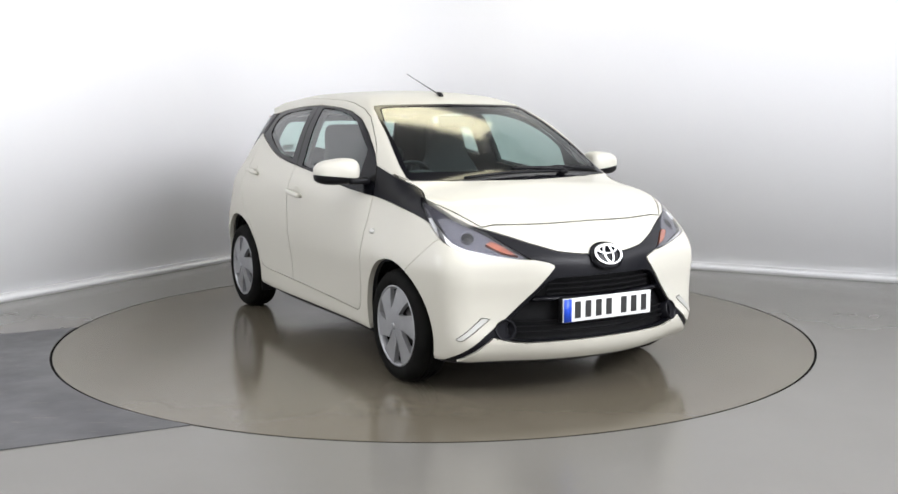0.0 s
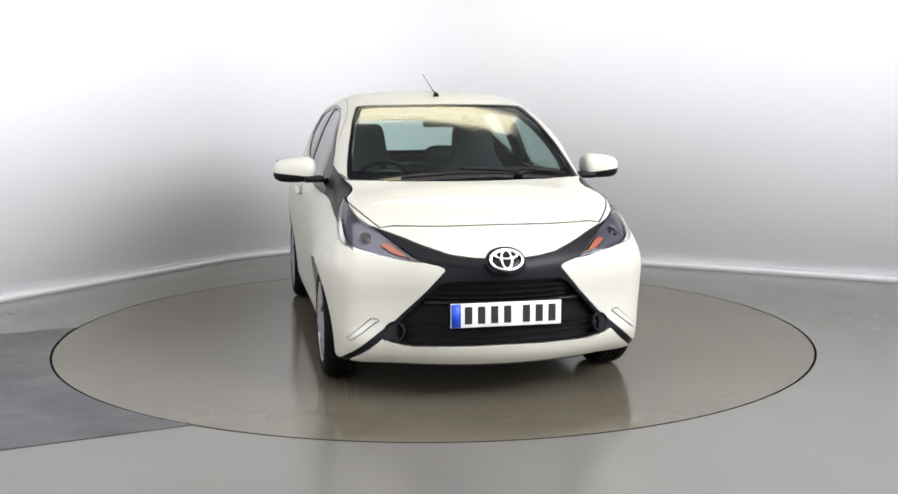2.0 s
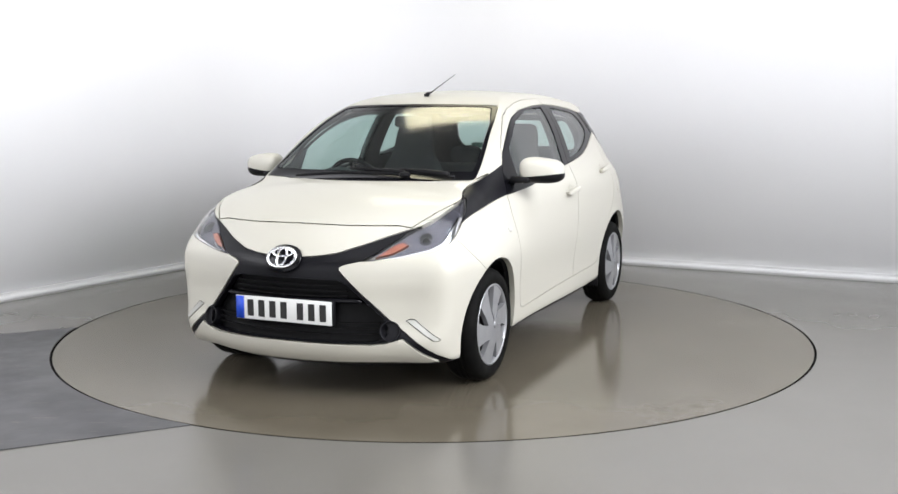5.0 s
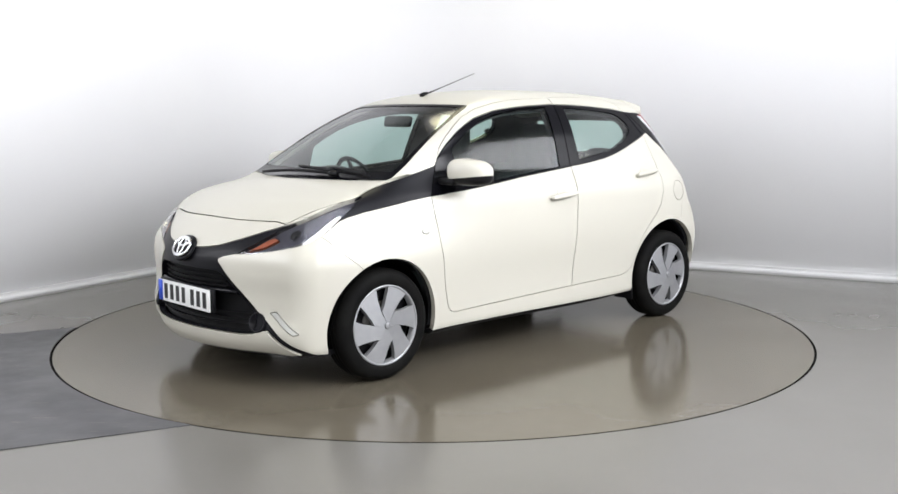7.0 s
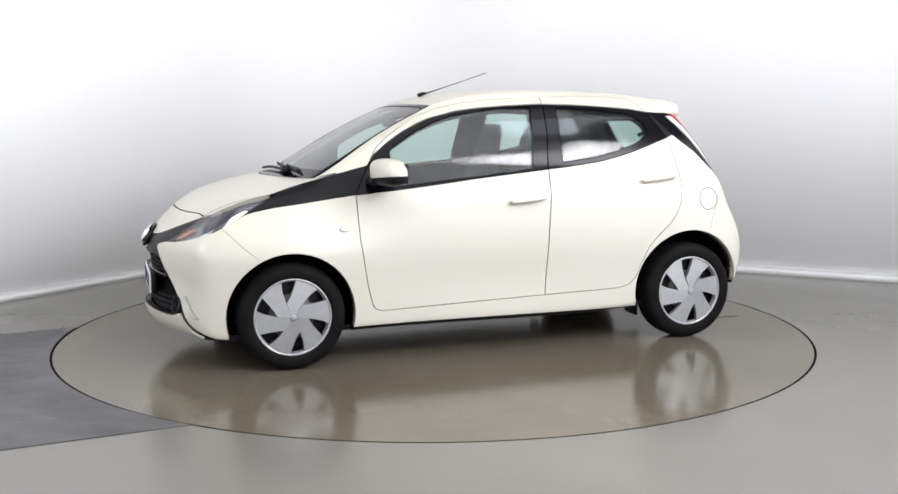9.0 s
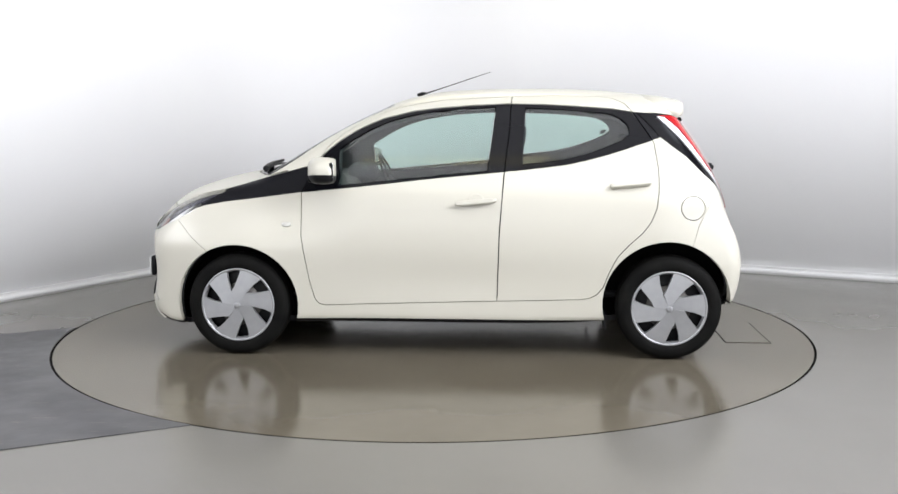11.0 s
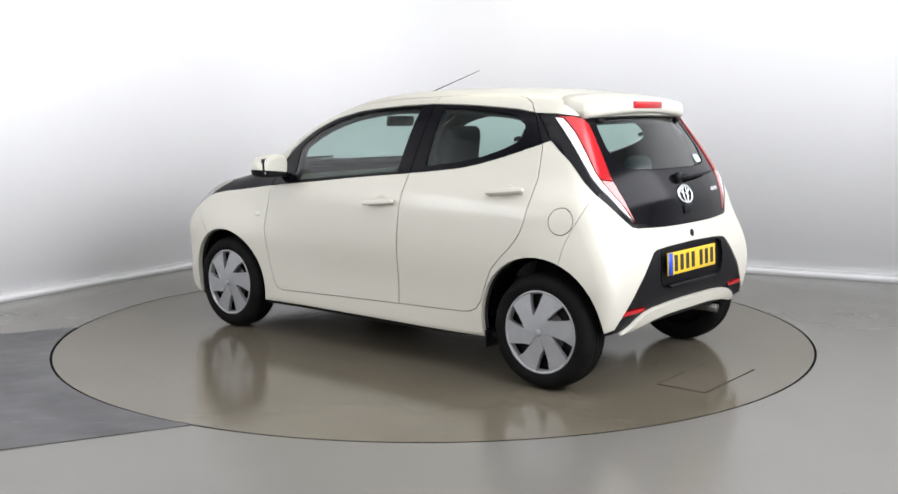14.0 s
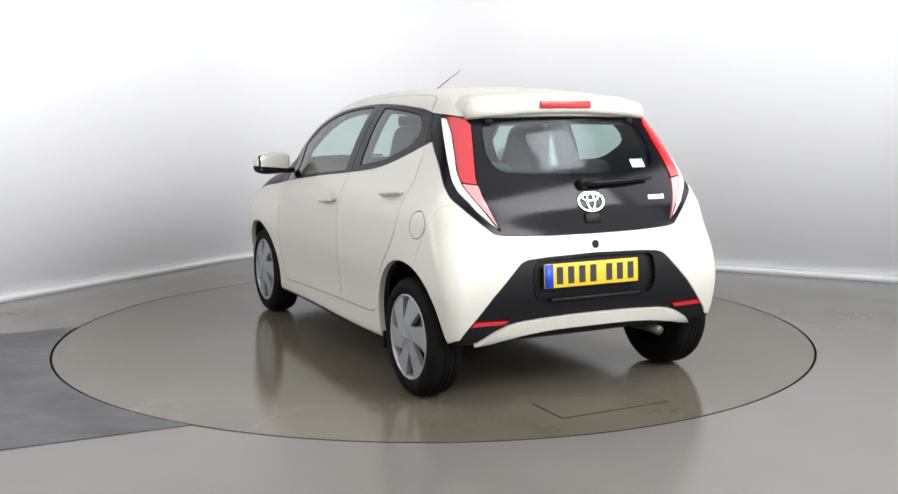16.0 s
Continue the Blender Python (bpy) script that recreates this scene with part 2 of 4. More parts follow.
# housings of the unseen softboxes, added fill ones too, each on a drop rod
for place, facing, long, wide, watts, spread, tint in LAMPS:
    softbox = tagged(new("softbox"), "unseen white softbox lamp of the added studio lighting", "softbox lamp", "softbox lamps")
    softbox.matrix_world = look(place, facing)
    bm = bmesh.new()
    for sx, sy, px, py, pz, sz in ((long + 0.2, 0.06, 0, wide / 2 + 0.07, 0.04, 0.09), (long + 0.2, 0.06, 0, -wide / 2 - 0.07, 0.04, 0.09), (0.06, wide + 0.08, long / 2 + 0.07, 0, 0.04, 0.09),
                                   (0.06, wide + 0.08, -long / 2 - 0.07, 0, 0.04, 0.09), (long + 0.2, wide + 0.2, 0, 0, 0.1, 0.03)):
        g = bmesh.ops.create_cube(bm, size=1.0)
        bmesh.ops.transform(bm, matrix=Matrix.Translation((px, py, pz)) @ Matrix.Diagonal((sx, sy, sz, 1)), verts=g["verts"])
    part("housing", bm, M_LAMPSHADE, softbox, "", False)
    top = softbox.matrix_world.inverted() @ Vector((place[0], place[1], ROOM_H))
    d = top.normalized()
    u = d.orthogonal().normalized() * 0.02
    v = d.cross(u)
    rod = bmesh.new()
    ends = [[rod.verts.new(c + u * math.cos(k * math.pi / 4) + v * math.sin(k * math.pi / 4)) for k in range(8)] for c in (d * (0.11 / max(0.3, d.z)), top)]
    for k in range(8):
        rod.faces.new((ends[0][k], ends[0][(k + 1) % 8], ends[1][(k + 1) % 8], ends[1][k]))
    part("drop_rod", rod, M_LAMPSHADE, softbox)

# casings and legs of the added fill banks
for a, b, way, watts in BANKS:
    bank = tagged(new("fill_light_bank"), "tall white light bank added unseen behind the camera to light the walls", "light bank", "light banks")
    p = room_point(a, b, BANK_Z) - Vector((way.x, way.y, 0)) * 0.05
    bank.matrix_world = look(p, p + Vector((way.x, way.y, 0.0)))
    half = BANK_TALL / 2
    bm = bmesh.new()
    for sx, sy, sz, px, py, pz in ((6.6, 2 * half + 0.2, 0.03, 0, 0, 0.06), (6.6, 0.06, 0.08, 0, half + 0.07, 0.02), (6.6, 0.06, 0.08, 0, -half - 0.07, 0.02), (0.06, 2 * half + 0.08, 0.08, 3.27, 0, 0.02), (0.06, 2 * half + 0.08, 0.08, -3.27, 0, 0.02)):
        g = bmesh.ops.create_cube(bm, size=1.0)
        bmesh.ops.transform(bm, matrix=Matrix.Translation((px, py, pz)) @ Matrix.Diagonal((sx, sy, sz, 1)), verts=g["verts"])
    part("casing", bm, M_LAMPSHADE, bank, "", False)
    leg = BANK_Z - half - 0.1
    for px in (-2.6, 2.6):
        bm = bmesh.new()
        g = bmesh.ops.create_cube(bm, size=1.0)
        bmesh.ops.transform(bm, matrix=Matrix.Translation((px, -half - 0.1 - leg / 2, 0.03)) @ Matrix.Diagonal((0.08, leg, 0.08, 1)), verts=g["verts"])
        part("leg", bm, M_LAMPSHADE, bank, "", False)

# hatch in the turntable
hx0, hx1, hy0, hy1 = -1.975, -1.715, -0.24, 0.335
bm = prism(bmesh.new(), [(hx0, hy0), (hx1, hy0), (hx1, hy1), (hx0, hy1)], -0.02, 0.0012)
hatch = part("hatch_seam", bm, M_GAP, turntable, "dark seam round a hatch", False)
bm = prism(bmesh.new(), [(hx0 + 0.005, hy0 + 0.005), (hx1 - 0.005, hy0 + 0.005), (hx1 - 0.005, hy1 - 0.005), (hx0 + 0.005, hy1 - 0.005)], -0.02, 0.0024)
part("hatch", bm, M_TABLE, turntable, "flush grey hatch", False)

# ---------------------------------------------------------------- car body form


def curve(xs, ys):
    """A smooth curve through knots (monotone x), for arrays."""
    xs, ys = np.array(xs, float), np.array(ys, float)
    d = np.diff(ys) / np.diff(xs)
    m = np.concatenate([[d[0]], (d[:-1] * np.diff(xs)[1:] + d[1:] * np.diff(xs)[:-1]) / (xs[2:] - xs[:-2]), [d[-1]]])

    def at(x):
        x = np.asarray(x, float)
        i = np.clip(np.searchsorted(xs, x) - 1, 0, len(xs) - 2)
        h = xs[i + 1] - xs[i]
        t = (x - xs[i]) / h
        tc = np.clip(t, 0, 1)
        y = (2 * tc**3 - 3 * tc**2 + 1) * ys[i] + (tc**3 - 2 * tc**2 + tc) * h * m[i] + (-2 * tc**3 + 3 * tc**2) * ys[i + 1] + (tc**3 - tc**2) * h * m[i + 1]
        y = y + np.where(t < 0, t * h * m[i], 0) + np.where(t > 1, (t - 1) * h * m[i + 1], 0)
        return y
    return at


TOP = curve([-1.6, -1.3, -1.0, -0.7, -0.4, -0.1, 0.15, 0.3, 0.5, 0.7, 0.9, 1.08, 1.16, 1.3, 1.45, 1.6, 1.72, 1.8, 1.9],
            [1.322, 1.380, 1.425, 1.447, 1.452, 1.447, 1.426, 1.393, 1.314, 1.215, 1.10, 0.998, 0.975, 0.95, 0.912, 0.855, 0.785, 0.72, 0.62])
WIDE = curve([-1.7, -1.5, -1.35, -1.17, -0.9, -0.5, 0.0, 0.5, 0.9, 1.17, 1.4, 1.6, 1.8], [0.73, 0.778, 0.797, 0.806, 0.803, 0.80, 0.797, 0.796, 0.803, 0.814, 0.80, 0.76, 0.70])
TUCK = curve([0.1, 0.17, 0.28, 0.42, 0.6, 0.75, 0.84, 0.90, 0.95, 1.0, 1.1, 1.2, 1.3, 1.38, 1.46], [-0.05, -0.034, -0.022, -0.010, 0.0, -0.003, -0.011, -0.028, -0.054, -0.079, -0.117, -0.158, -0.212, -0.275, -0.38])
NOSE = curve([0.1, 0.15, 0.2, 0.25, 0.35, 0.45, 0.55, 0.64, 0.70, 0.78, 0.9], [1.74, 1.80, 1.85, 1.87, 1.855, 1.85, 1.855, 1.84, 1.80, 1.735, 1.62])
TAIL = curve([0.2, 0.28, 0.38, 0.5, 0.6, 0.7, 0.78, 0.9, 1.0, 1.1, 1.2, 1.3, 1.4, 1.5], [-1.51, -1.535, -1.565, -1.585, -1.585, -1.567, -1.548, -1.52, -1.475, -1.415, -1.345, -1.27, -1.2, -1.13])
TAIL_BOW = curve([0.2, 0.35, 0.5, 0.65, 0.78, 1.0, 1.4], [0.03, 0.03, 0.05, 0.10, 0.17, 0.22, 0.25])
LOW = curve([-1.6, -1.45, -1.2, -0.8, 0.8, 1.5, 1.75, 1.9], [0.29, 0.265, 0.22, 0.186, 0.168, 0.15, 0.135, 0.135])


def smax(a, b, r):
    h = np.maximum(r - np.abs(a - b), 0) / r
    return np.maximum(a, b) + h * h * r * 0.25


def bump(x, x0, w):
    return np.exp(-((x - x0) / w) ** 2)


def side_of(x, z):
    """Half width of the body by length and height."""
    y = WIDE(x) + TUCK(z)
    # wheel-arch swell and the hollow of the doors
    y = y + 0.012 * bump(x, 1.17, 0.3) * bump(z, 0.55, 0.2) + 0.010 * bump(x, -1.2, 0.33) * bump(z, 0.6, 0.22)
    y = y - 0.014 * bump(x, 0.0, 0.7) * bump(z, 0.4, 0.14)
    y = y - 0.028 * np.clip((-x - 1.1) / 0.4, 0, 1.4) * np.clip((z - 0.5) / 0.25, 0, 1)
    # the front wings lean in towards the bonnet
    u, v = np.clip((x - 0.45) / 0.65, 0, 1), np.clip((z - 0.57) / 0.3, 0, 1)
    y = y - 0.085 * u * u * (3 - 2 * u) * v * v * (3 - 2 * v)
    # the cabin narrows to the rear
    y = y - 0.05 * np.clip((-x - 0.5), 0, 2) * np.clip((z - 0.85) / 0.4, 0, 1)
    return y


def body(x, y, z):
    """Below zero inside the body."""
    y = np.abs(y)
    s = y - side_of(x, z)
    t = (z - (TOP(x) - 0.13 * y * y)) * np.where(x > 1.1, 0.93, np.where(x > 0.3, 0.87, 1.0))
    f = x - (NOSE(z) - (0.53 * y * y - 0.85 * np.clip(y - 0.42, 0, 1) ** 2))
    r = (TAIL(z) + TAIL_BOW(z) * y * y) - x
    r = r * np.where(z > 0.95, 0.85, 1.0)
    b = LOW(x) - z
    v = smax(s, f, 0.09)
    v = smax(v, r, 0.08)
    v = smax(v, t, 0.07)
    return smax(v, b, 0.04)


def shell(nx, ny, nz):
    """Half of the body's skin (y >= 0): points, quads, normals."""
    lo, hi = np.array([-1.62, 0.0, 0.1]), np.array([1.92, 0.82, 1.5])
    index, pts, quads = {}, [], []

    def vid(i, j, k):
        key = (i, j, k)
        if key not in index:
            index[key] = len(pts)
            pts.append(lo + (hi - lo) * np.array([i / nx, j / ny, k / nz]))
        return index[key]
    for i in range(nx):
        for j in range(ny):
            for k, flip in ((0, 1), (nz, 0)):
                q = [vid(i, j, k), vid(i + 1, j, k), vid(i + 1, j + 1, k), vid(i, j + 1, k)]
                quads.append(q[::-1] if flip else q)
        for k in range(nz):
            quads.append([vid(i, ny, k), vid(i, ny, k + 1), vid(i + 1, ny, k + 1), vid(i + 1, ny, k)])
    for j in range(ny):
        for k in range(nz):
            q = [vid(0, j, k), vid(0, j, k + 1), vid(0, j + 1, k + 1), vid(0, j + 1, k)]
            quads.append(q)
            quads.append([vid(nx, a, b) for a, b in ((j, k), (j + 1, k), (j + 1, k + 1), (j, k + 1))])
    p = np.array(pts)
    base = np.stack([np.clip(p[:, 0], -0.95, 1.42), 0 * p[:, 0], np.interp(p[:, 0], [-1.0, 1.0, 1.42], [0.62, 0.6, 0.5])], 1)
    way = p - base
    way /= np.linalg.norm(way, axis=1)[:, None]
    a, b = np.zeros(len(p)), np.full(len(p), 1.6)
    for _ in range(34):
        m = (a + b) / 2
        q = base + way * m[:, None]
        ins = body(*q.T) < 0
        a, b = np.where(ins, m, a), np.where(ins, b, m)
    q = base + way * a[:, None]
    return q, quads, normal_of(q)


def normal_of(q):
    e = 1e-3
    g = np.stack([body(*(q + np.eye(3)[i] * e).T) - body(*(q - np.eye(3)[i] * e).T) for i in range(3)], 1)
    g[np.abs(q[:, 1]) < 1e-6, 1] = 0
    return g / np.linalg.norm(g, axis=1)[:, None]


# ---------------------------------------------------------------- car materials


def clear_glass(name, tint, gloss_rough=0.02, sheen=0.05):
    """Thin tinted glass: straight see-through with a mirror sheen."""
    m = bpy.data.materials.new(name)
    m.use_nodes = True
    nt = m.node_tree
    nt.nodes.remove(nt.nodes["Principled BSDF"])
    out = nt.nodes["Material Output"]
    tr, gl, mix, fr = (nt.nodes.new("ShaderNode" + k) for k in ("BsdfTransparent", "BsdfGlossy", "MixShader", "LayerWeight"))
    pw, ml = nt.nodes.new("ShaderNodeMath"), nt.nodes.new("ShaderNodeMath")
    pw.operation, pw.inputs[1].default_value = "POWER", 3.6
    ml.operation, ml.inputs[1].default_value, ml.inputs[2].default_value = "MULTIPLY_ADD", 0.85, sheen
    tr.inputs["Color"].default_value = (*tint, 1)
    gl.inputs["Roughness"].default_value = gloss_rough
    fr.inputs["Blend"].default_value = 0.5
    nt.links.new(fr.outputs["Facing"], pw.inputs[0])
    nt.links.new(pw.outputs[0], ml.inputs[0])
    nt.links.new(ml.outputs[0], mix.inputs[0])
    nt.links.new(tr.outputs[0], mix.inputs[1])
    nt.links.new(gl.outputs[0], mix.inputs[2])
    nt.links.new(mix.outputs[0], out.inputs["Surface"])
    return m


M_GLASS = clear_glass("tinted_window_glass", (0.76, 0.90, 0.865), 0.10, 0.07)
M_LENS = clear_glass("clear_lamp_cover", (0.97, 0.97, 0.97), 0.02, 0.05)
M_CHROME = material("chrome", (0.8, 0.81, 0.82), 0.12, 1.0)
M_LAMPDARK = material("dark_lamp_bowl", (0.095, 0.095, 0.12), 0.22, 0.6)
M_AMBER = material("amber_reflector", (0.32, 0.085, 0.04), 0.3, 0.3)
M_RED = material("red_lamp_plastic", (0.36, 0.006, 0.010), 0.18, 0.0, 0.25)
M_REDPALE = material("pale_red_lamp_plastic", (0.5, 0.2, 0.19), 0.2, 0.0, 0.6)
M_WHITEL = material("white_lamp_plastic", (0.75, 0.77, 0.8), 0.2, 0.0, 0.6)
M_REFL = material("frosted_reflector", (0.5, 0.5, 0.47), 0.3, 0.3)
M_LINING = vary(material("dark_cabin_lining", (0.02, 0.021, 0.023), 0.75), 12.0, (0.018, 0.019, 0.021), (0.028, 0.029, 0.031))
M_CLOTH = vary(material("charcoal_seat_cloth", (0.03, 0.032, 0.035), 0.9), 40.0, (0.016, 0.017, 0.019), (0.026, 0.027, 0.03), None, 0.4, 300)
M_PLATEW = material("white_number_plate", (0.72, 0.73, 0.72), 0.35)
M_PLATEY = material("yellow_number_plate", (0.62, 0.42, 0.02), 0.35)
M_PLATEB = material("blue_plate_band", (0.01, 0.06, 0.5), 0.4)
M_INK = material("black_plate_ink", (0.012, 0.012, 0.012), 0.5)
M_MIRROR = material("mirror_glass", (0.85, 0.87, 0.88), 0.02, 1.0)
M_MESH = vary(material("black_grille_mesh", (0.01, 0.01, 0.011), 0.5, spec=0.12), 30.0, (0.003, 0.003, 0.0035), (0.006, 0.006, 0.0065))
M_PAPER = material("pale_sticker", (0.5, 0.6, 0.57), 0.6)
M_STEEL = material("brake_steel", (0.11, 0.105, 0.10), 0.5, 0.6)

car = tagged(new("car"), "white five-door small hatchback with black trim on the turntable", "car")
SHIFT = np.array([OFF_X, OFF_Y, LIFT])

# ---------------------------------------------------------------- outlines of the panels, in metres of the car
VIEW = {  # name: (the two flat axes as rows, the way the outline is looked at from)
    "side": (np.array([[1, 0, 0], [0, 0, 1]], float), np.array([0, 1, 0], float)),
    "front": (np.array([[0, 1, 0], [0, 0, 1]], float), np.array([1, 0, 0], float)),
    "rear": (np.array([[0, 1, 0], [0, 0, 1]], float), np.array([-1, 0, 0], float)),
    "fore": (np.array([[1, -1, 0], [0, 0, 1]], float), np.array([1, 1, 0], float)),
    "aft": (np.array([[1, 1, 0], [0, 0, 1]], float), np.array([-1, 1, 0], float)),
}


def round_outline(cx, cz, r, n=36):
    return [(cx + r * math.cos(2 * math.pi * i / n), cz + r * math.sin(2 * math.pi * i / n)) for i in range(n)]


def eased(pts, keep=(), steps=3):
    """A closed outline drawn smoothly through its points; corners in keep stay sharp."""
    n, out = len(pts), []
    p = [Vector(q) for q in pts]
    for i in range(n):
        a, b = p[i], p[(i + 1) % n]
        ta = Vector((0, 0)) if i in keep else (b - p[i - 1]) * 0.5
        tb = Vector((0, 0)) if (i + 1) % n in keep else (p[(i + 2) % n] - a) * 0.5
        d = (b - a).length
        for t in (ta, tb):
            if t.length > d:
                t.length = d
        if i in keep:
            ta = (b - a) * 0.7
        if (i + 1) % n in keep:
            tb = (b - a) * 0.7
        for k in range(steps):
            t = k / steps
            out.append(tuple(a * (2 * t**3 - 3 * t * t + 1) + ta * (t**3 - 2 * t * t + t) + b * (3 * t * t - 2 * t**3) + tb * (t**3 - t * t)))
    return out


ARCH_F = round_outline(1.178, 0.268, 0.336, 44)
ARCH_R = round_outline(-1.160, 0.288, 0.342, 44)
DOOR_F = [(0.82, 0.886), (0.814, 0.65), (0.775, 0.408), (0.748, 0.305), (0.728, 0.278), (0.695, 0.268), (-0.25, 0.297), (-0.262, 0.67), (-0.287, 0.997),
          (-0.312, 1.2), (-0.325, 1.40), (0.0, 1.386), (0.16, 1.368), (0.32, 1.336), (0.44, 1.293), (0.535, 1.242), (0.627, 1.181), (0.685, 1.13), (0.715, 1.085), (0.74, 1.034)]
DOOR_R = [(-0.287, 0.997), (-0.262, 0.67), (-0.25, 0.297), (-0.69, 0.310), (-0.745, 0.318), (-0.785, 0.337), (-0.821, 0.381), (-0.85, 0.46), (-0.892, 0.546), (-0.955, 0.614),
          (-1.021, 0.675), (-1.066, 0.735), (-1.094, 0.807), (-1.108, 0.9), (-1.11, 1.007), (-1.09, 1.15), (-0.985, 1.31), (-0.94, 1.36), (-0.88, 1.388), (-0.793, 1.400), (-0.55, 1.405), (-0.325, 1.40), (-0.312, 1.2)]
BONNET = [(-0.1, 0.794), (0.0, 0.794), (0.2, 0.791), (0.36, 0.785), (0.47, 0.777), (0.53, 0.772), (0.60, 0.83), (0.66, 0.881), (0.72, 0.904), (0.75, 0.97), (0.66, 1.01), (0.618, 0.972), (0.3, 0.9665), (-0.1, 0.966)]
FENDER_BUMPER = [(1.60, 0.79), (1.501, 0.721), (1.42, 0.64), (1.34, 0.574), (1.25, 0.45), (1.25, 0.05), (2.1, 0.05), (2.1, 0.79)]
REAR_BUMPER = [(-1.40, 0.90), (-1.385, 0.85), (-1.345, 0.77), (-1.317, 0.714), (-1.298, 0.65), (-1.26, 0.5), (-1.2, 0.05), (-1.9, 0.05), (-1.9, 0.90)]
FUEL = round_outline(-1.285, 0.808, 0.064, 32)
BLACK_SIDE = [(1.52, 0.80), (1.36, 0.868), (1.23, 0.904), (1.0, 0.970), (0.87, 1.003), (0.745, 1.036), (0.70, 1.094), (0.63, 1.151), (0.545, 1.208), (0.46, 1.25), (0.38, 1.283), (0.21, 1.323), (0.06, 1.34), (-0.09, 1.351), (-0.3, 1.361), (-0.5, 1.356),
              (-0.72, 1.343), (-0.87, 1.331), (-0.97, 1.315), (-1.06, 1.307), (-1.20, 1.295), (-1.24, 1.09), (-1.135, 1.182), (-1.0, 1.137), (-0.85, 1.089), (-0.72, 1.055), (-0.61, 1.033), (-0.45, 1.014), (-0.30, 0.999), (0.1, 0.962), (0.44, 0.925), (0.82, 0.886), (1.06, 0.854), (1.25, 0.832), (1.36, 0.812), (1.45, 0.785)]
GLASS_F = [(0.612, 1.12), (0.53, 1.175), (0.45, 1.222), (0.34, 1.268), (0.23, 1.299), (0.1, 1.32), (-0.05, 1.335), (-0.236, 1.343), (-0.193, 1.002), (0.23, 0.962), (0.5, 0.938), (0.612, 0.928)]
GLASS_R = eased([(-0.40, 1.339), (-0.56, 1.332), (-0.73, 1.318), (-0.87, 1.30), (-0.945, 1.25), (-0.955, 1.195), (-0.89, 1.15), (-0.73, 1.093), (-0.60, 1.062), (-0.385, 1.037)], (0, 9), 2)
WINDSCREEN = [(-0.1, 1.364), (0.0, 1.364), (0.25, 1.361), (0.43, 1.357), (0.485, 1.352), (0.503, 1.335), (0.54, 1.265), (0.585, 1.142), (0.612, 1.045), (0.622, 0.985), (0.615, 0.9725), (0.4, 0.968), (-0.1, 0.966)]
SCREEN_CLEAR = [(-0.1, 1.352), (0.0, 1.352), (0.25, 1.349), (0.42, 1.345), (0.47, 1.335), (0.52, 1.26), (0.562, 1.142), (0.588, 1.05), (0.593, 1.018), (0.583, 1.012), (0.3, 1.010), (-0.1, 1.010)]
BLACK_FRONT = [(-0.1, 0.655), (0.0, 0.655), (0.09, 0.657), (0.157, 0.662), (0.25, 0.676), (0.37, 0.716), (0.45, 0.748), (0.53, 0.776), (0.60, 0.80), (0.55, 0.69), (0.365, 0.640), (0.30, 0.625), (0.278, 0.614), (0.276, 0.602), (0.30, 0.574), (0.375, 0.49), (0.49, 0.374), (0.60, 0.286), (0.715, 0.19), (0.76, 0.14), (0.72, 0.05), (-0.1, 0.05)]
CHIN = [(-0.1, 0.266), (0.0, 0.266), (0.25, 0.261), (0.41, 0.257), (0.47, 0.262), (0.515, 0.276), (0.555, 0.287), (0.62, 0.228), (0.692, 0.172), (0.64, 0.166), (0.45, 0.166), (-0.1, 0.168)]
GRILLE = eased([(-0.1, 0.553), (0.0, 0.553), (0.25, 0.550), (0.30, 0.535), (0.36, 0.475), (0.45, 0.388), (0.485, 0.335), (0.475, 0.285), (0.41, 0.269), (0.2, 0.272), (-0.1, 0.276)], (0, 1, 10), 2)
RUNLIGHT = [(0.562, 0.368), (0.58, 0.376), (0.602, 0.376), (0.711, 0.282), (0.708, 0.274), (0.69, 0.271)]
HEADLIGHT = [(1.40, 0.638), (1.33, 0.664), (1.252, 0.693), (1.16, 0.729), (1.079, 0.762), (0.96, 0.799), (0.85, 0.831), (0.77, 0.858), (0.68, 0.880), (0.558, 0.903), (0.60, 0.865), (0.66, 0.82), (0.713, 0.779), (0.765, 0.749), (0.82, 0.722), (0.88, 0.704), (0.951, 0.688), (1.138, 0.660), (1.27, 0.646)]
HEAD_CHROME = [(0.65, 0.82), (0.703, 0.775), (0.757, 0.743), (0.815, 0.716), (0.875, 0.697), (0.948, 0.681), (1.138, 0.655), (1.27, 0.642), (1.31, 0.648), (1.14, 0.669), (0.97, 0.698), (0.89, 0.722), (0.83, 0.752), (0.76, 0.795), (0.69, 0.828)]
HEAD_AMBER = [(1.31, 0.660), (1.25, 0.684), (1.17, 0.715), (1.12, 0.728), (1.09, 0.715), (1.15, 0.692), (1.23, 0.670)]
REAR_BLACK = [(-0.44, 1.309), (-0.47, 1.24), (-0.488, 1.186), (-0.54, 1.13), (-0.595, 1.08), (-0.67, 0.985), (-0.73, 0.935), (-0.81, 0.888), (-0.92, 0.82), (-1.0, 0.773), (-1.05, 0.764), (-1.3, 0.756), (-1.8, 0.755), (-1.8, 1.298), (-1.2, 1.297), (-0.766, 1.288), (-0.55, 1.308)]
